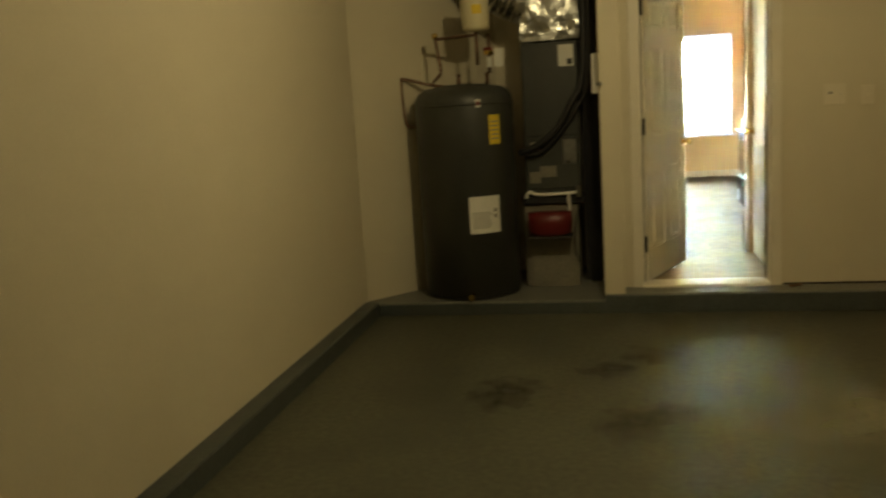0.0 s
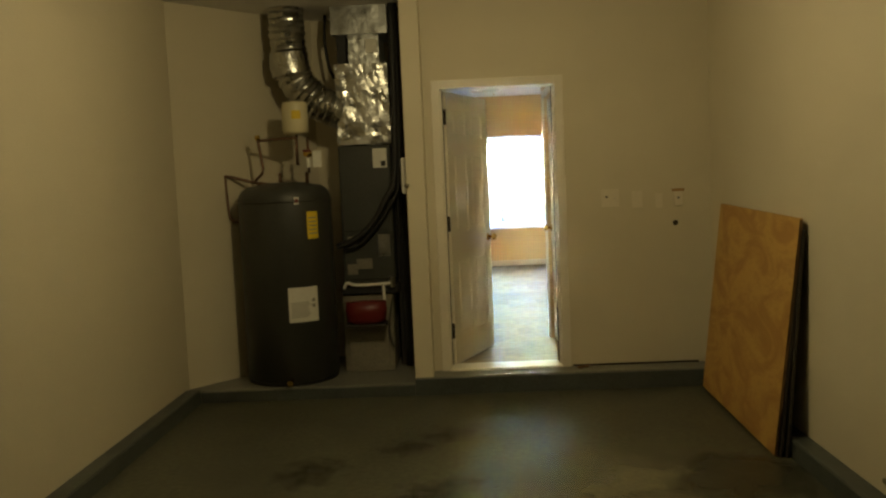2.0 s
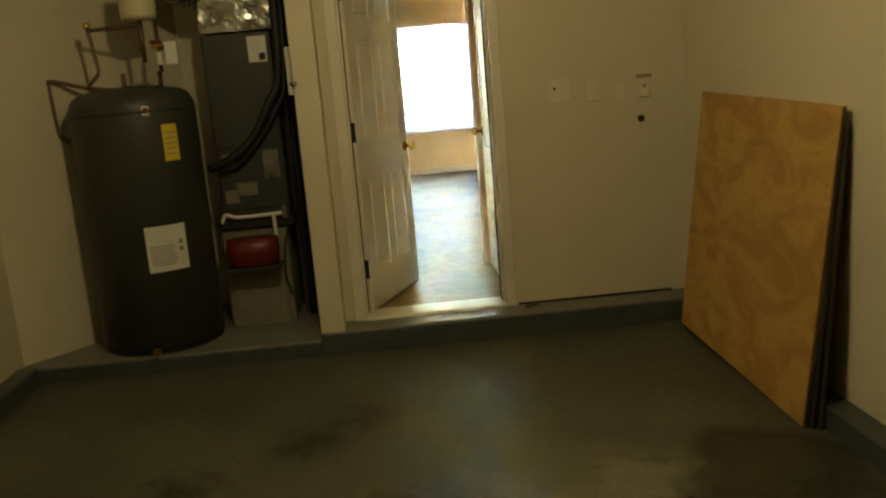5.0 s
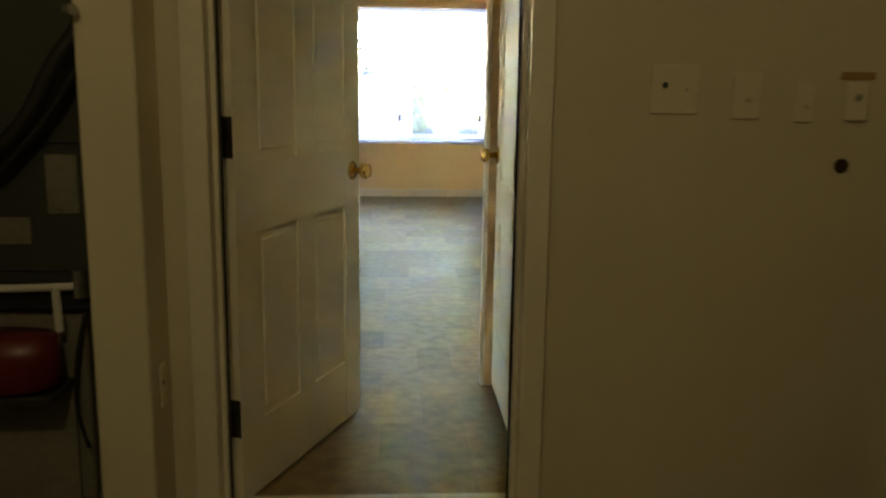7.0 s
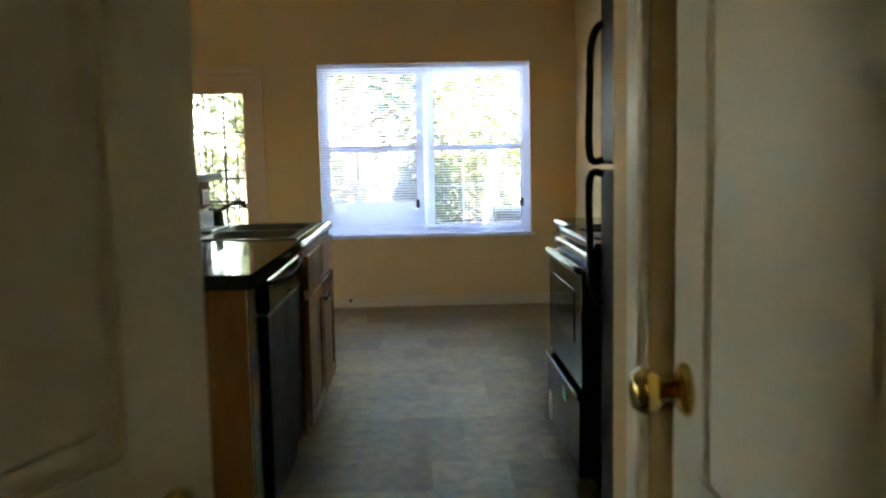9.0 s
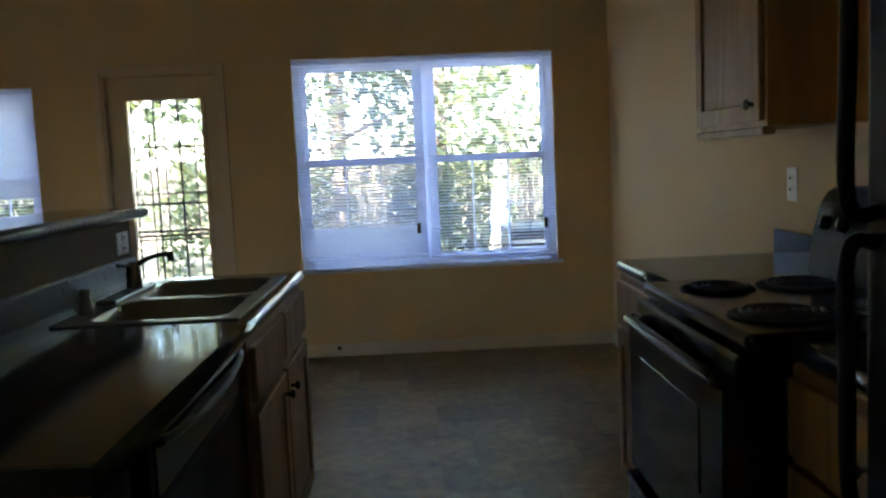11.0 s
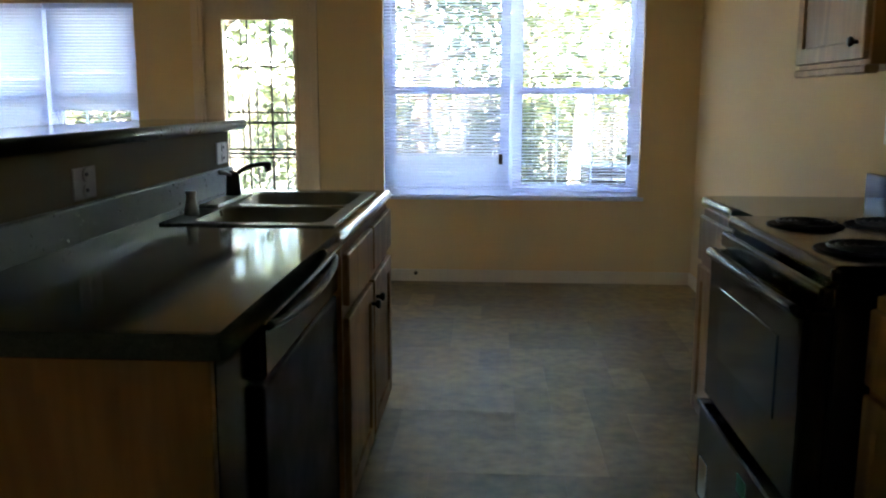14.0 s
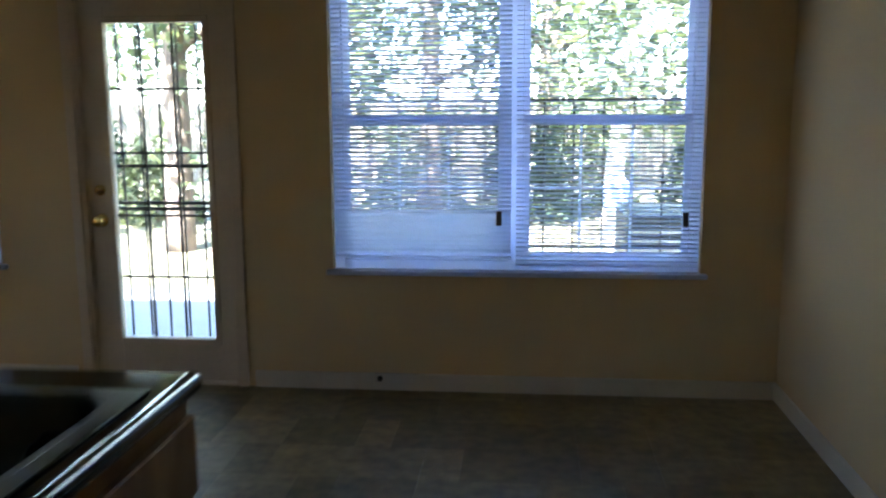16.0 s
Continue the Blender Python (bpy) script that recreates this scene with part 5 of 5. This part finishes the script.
for k in range(11):
    x = LWIN[0] + 0.02 + (LWIN[1] - LWIN[0] - 0.04) * k / 10
    part("bar", rod((x, gy + 0.011, 0.56), (x, gy + 0.011, 1.12), 0.0055, n=6), M["iron"], grm)
sdr = thing("security_door", "black iron security door outside the glazed door", "door")
sy = FAR + 0.20
for z in (0.02, 0.87, 0.90, 1.09, 1.93):
    part("rail", box(BACK[0] + 0.01, BACK[1] - 0.01, sy - 0.007, sy + 0.007, z - 0.009, z + 0.009), M["iron"], sdr)
for k in range(8):
    x = BACK[0] + 0.02 + (BACK[1] - BACK[0] - 0.04) * k / 7
    part("bar", rod((x, sy + 0.013, 0.02), (x, sy + 0.013, 1.93), 0.006, n=6), M["iron"], sdr)

ac = thing("condenser_unit", "grey air conditioner condenser with dark louvres", "condenser", pose(1.66, 9.1, GZ + 0.12))
part("case", box(-0.36, 0.36, -0.36, 0.36, 0.02, 0.86, 0.02), M["panel_grey"], ac)
part("base", box(-0.45, 0.45, -0.45, 0.45, 0.0, 0.02), M["patio"], ac)
for k in range(12):
    part("louvre", box(-0.33, 0.33, -0.385, -0.362, 0.10 + k * 0.058, 0.125 + k * 0.058, 0.003), M["galv"], ac)


def tree(x, y, h, r, bark, leafmats, crown_z, crown_r, count, seed, lean=0.0, label="", leaf=0.16):
    """A tapered, forking trunk and a crown of many small leaves in uneven clumps."""
    rnd = random.Random(seed)
    t = thing("tree", label, "tree", pose(x, y, GZ), "yard trees")
    bm = bmesh.new()
    top = Vector((lean, 0.2 * rnd.uniform(-1, 1), h))
    line = curve_points([(0, 0, -0.1), (lean * 0.15, 0.05, h * 0.3), (lean * 0.5, -0.05, h * 0.6), top], 6)
    tube(line, [r * (1.15 - 0.8 * k / (len(line) - 1)) for k in range(len(line))], 12, bm)
    tips = [top]
    for k in range(9):
        s = line[int(len(line) * rnd.uniform(0.35, 0.95)) - 1]
        a = rnd.uniform(0, 2 * math.pi)
        e = s + Vector((math.cos(a), math.sin(a), rnd.uniform(0.3, 0.9))) * crown_r * rnd.uniform(0.4, 0.8)
        mid = (s + e) / 2 + Vector((0, 0, rnd.uniform(-0.1, 0.25)))
        tube(curve_points([s, mid, e], 4), [r * 0.4 * (1 - 0.85 * j / 8) for j in range(9)], 7, bm)
        tips += [mid, e]
    part("trunk", bm, bark, t, smooth=True)
    clumps = [Vector((lean, 0, crown_z)) + Vector((rnd.gauss(0, 0.55), rnd.gauss(0, 0.55), rnd.gauss(0, 0.45))) * crown_r for _ in range(22)] + tips
    for part_i, lm in enumerate(leafmats):
        vs, fs = [], []
        for k in range(count // len(leafmats)):
            c2 = clumps[rnd.randrange(len(clumps))]
            p = c2 + Vector((rnd.gauss(0, 0.2), rnd.gauss(0, 0.2), rnd.gauss(0, 0.16))) * crown_r
            d = Vector((rnd.uniform(-1, 1), rnd.uniform(-1, 1), rnd.uniform(-0.8, 0.4))).normalized()
            s = d.cross(Vector((rnd.uniform(-1, 1), rnd.uniform(-1, 1), 1))).normalized()
            L = leaf * rnd.uniform(0.6, 1.3)
            b0 = len(vs)
            vs += [p - d * L / 2, p + s * L * 0.3, p + d * L / 2, p - s * L * 0.3]
            fs.append((b0, b0 + 1, b0 + 2, b0 + 3))
        me = bpy.data.meshes.new("crown")
        me.from_pydata([tuple(v) for v in vs], [], fs)
        me.materials.append(lm)
        ob = new("crown", me)
        ob.parent = t
    return t


G2 = [M["leaf"], M["leaf_b"]]
tree(1.47, 12.0, 5.5, 0.10, M["pale_bark"], G2, 3.6, 1.9, 3000, 3, 0.9, "slender pale-barked tree leaning in the yard")
wrap = thing("trunk_cover", "pale blue cloth hung on the tree trunk", "cloth", pose(1.53, 11.80, 0.50))
wb = bmesh.new()
bmesh.ops.create_uvsphere(wb, u_segments=20, v_segments=12, radius=0.16)
for v in wb.verts:
    v.co = Vector((v.co.x * 0.9, v.co.y * 0.6, v.co.z * 1.25)) + 0.05 * noise.noise_vector(v.co * 6)
part("cloth", wb, M["blue_cloth"], wrap, smooth=True)
SPECS = [(-0.6, 14.5, 6.5, 0.14, 3.6, 2.4, 3600), (3.2, 13.5, 6.0, 0.13, 3.4, 2.3, 3600), (-3.4, 13.0, 6.5, 0.16, 3.6, 2.4, 3600),
         (-6.5, 14.5, 7, 0.16, 4.0, 2.8, 3600), (6.0, 16, 7, 0.16, 4.2, 2.8, 3600), (1.0, 18.5, 8.5, 0.2, 5.0, 3.2, 4200),
         (-3.0, 19, 9, 0.2, 5.2, 3.4, 4200), (5.0, 21, 9, 0.2, 5.0, 3.6, 4200), (-8.5, 20, 9, 0.2, 5.0, 3.6, 4200), (-1.8, 11.9, 4.2, 0.09, 2.6, 1.5, 2700)]
for k, (x, y, h, r, cz, cr, n) in enumerate(SPECS):
    tree(x, y, h, r, M["bark"], G2 if k % 2 else G2[::-1], cz, cr, n, 20 + k, random.uniform(-0.4, 0.4), "leafy sunlit tree in the back yard", 0.17)


def shrub(x, y, r, seed):
    rnd = random.Random(seed)
    s = thing("shrub", "dense green shrub along the yard fence", "shrub", pose(x, y, GZ), "shrubs")
    vs, fs = [], []
    for k in range(1500):
        a, e, q = rnd.uniform(0, 2 * math.pi), rnd.uniform(0, 1), rnd.uniform(0.3, 1) ** 0.5
        p = Vector((math.cos(a) * r * q * (1 - 0.5 * e), math.sin(a) * r * q * (1 - 0.5 * e), e * r * 1.9 * rnd.uniform(0.7, 1)))
        d = Vector((rnd.uniform(-1, 1), rnd.uniform(-1, 1), rnd.uniform(-0.6, 0.8))).normalized()
        w = d.cross(Vector((rnd.uniform(-1, 1), rnd.uniform(-1, 1), 1))).normalized()
        L = 0.13 * rnd.uniform(0.6, 1.3)
        b0 = len(vs)
        vs += [tuple(p - d * L / 2), tuple(p + w * L * 0.3), tuple(p + d * L / 2), tuple(p - w * L * 0.3)]
        fs.append((b0, b0 + 1, b0 + 2, b0 + 3))
    me = bpy.data.meshes.new("foliage")
    me.from_pydata(vs, [], fs)
    me.materials.append(M["leaf"] if seed % 2 else M["leaf_b"])
    ob = new("foliage", me)
    ob.parent = s
    part("stems", rod((0, 0, -0.05), (0, 0, r), 0.03, 0.01), M["bark"], s)


for k in range(12):
    shrub(-9 + k * 1.55 + random.uniform(-0.4, 0.4), 16.2 + random.uniform(-1.2, 1.2), random.uniform(0.7, 1.1), 60 + k)
fn = thing("yard_fence", "weathered wooden fence at the end of the yard", "fence")
pkt = mesh_of(box(-0.068, 0.068, -0.01, 0.01, 0.0, 1.75, 0.004), "picket", M["fence"])
for k in range(150):
    o = new("picket", pkt)
    o.parent = fn
    o.location = (-11 + k * 0.145, 22.5, GZ + random.uniform(-0.03, 0.02))
for z in (0.3, 1.2):
    part("rail", box(-11, 10.8, 22.515, 22.56, GZ + z, GZ + z + 0.09), M["fence"], fn)

# ---------------------------------------------------------------- floor pieces
fl = bpy.data.objects["floor"]
T = 0.305
sizes = {}


def tile_mesh(w, d):
    if (w, d) not in sizes:
        sizes[(w, d)] = mesh_of(box(-w / 2 + 0.0005, w / 2 - 0.0005, -d / 2 + 0.0005, d / 2 - 0.0005, -0.0035, 0.0), "tile", M["tile"])
    return sizes[(w, d)]


pieces = []
rows = int(7.14 / T) + 1
for j in range(rows):
    y = 0.14 + (j + 0.5) * T
    x = -0.95 + (j % 2) * T * 0.5
    while x < KR:
        w = random.choice((T, T, 1.5 * T, T * 0.5))
        if x + w > KR:
            w = KR - x
        if w > 0.02 and (x > -0.13 or y > 1.1):
            pieces.append((round(x + w / 2, 4), y, round(w, 4)))
        x += w
for x, y, w in pieces:
    d = T if y + T / 2 < FAR else 2 * (FAR - y)
    o = new("tile", tile_mesh(w, T))
    o.parent = fl
    o.location = (x, y, 0.0)
rest = bmesh.new()
for j in range(rows):
    for i in range(14):
        x = -0.95 - (i + 0.5) * T + (j % 2) * T * 0.5 - T * 0.0
        if x - T / 2 > LL and j * T > 0.8:
            box(x - T / 2 + 0.001, x + T / 2 - 0.001, 0.14 + j * T + 0.001, 0.14 + (j + 1) * T - 0.001, -0.0035, 0.0, bm=rest)
r = part("floor_field", rest, M["tile"], fl)
r["kind"] = "stuff"
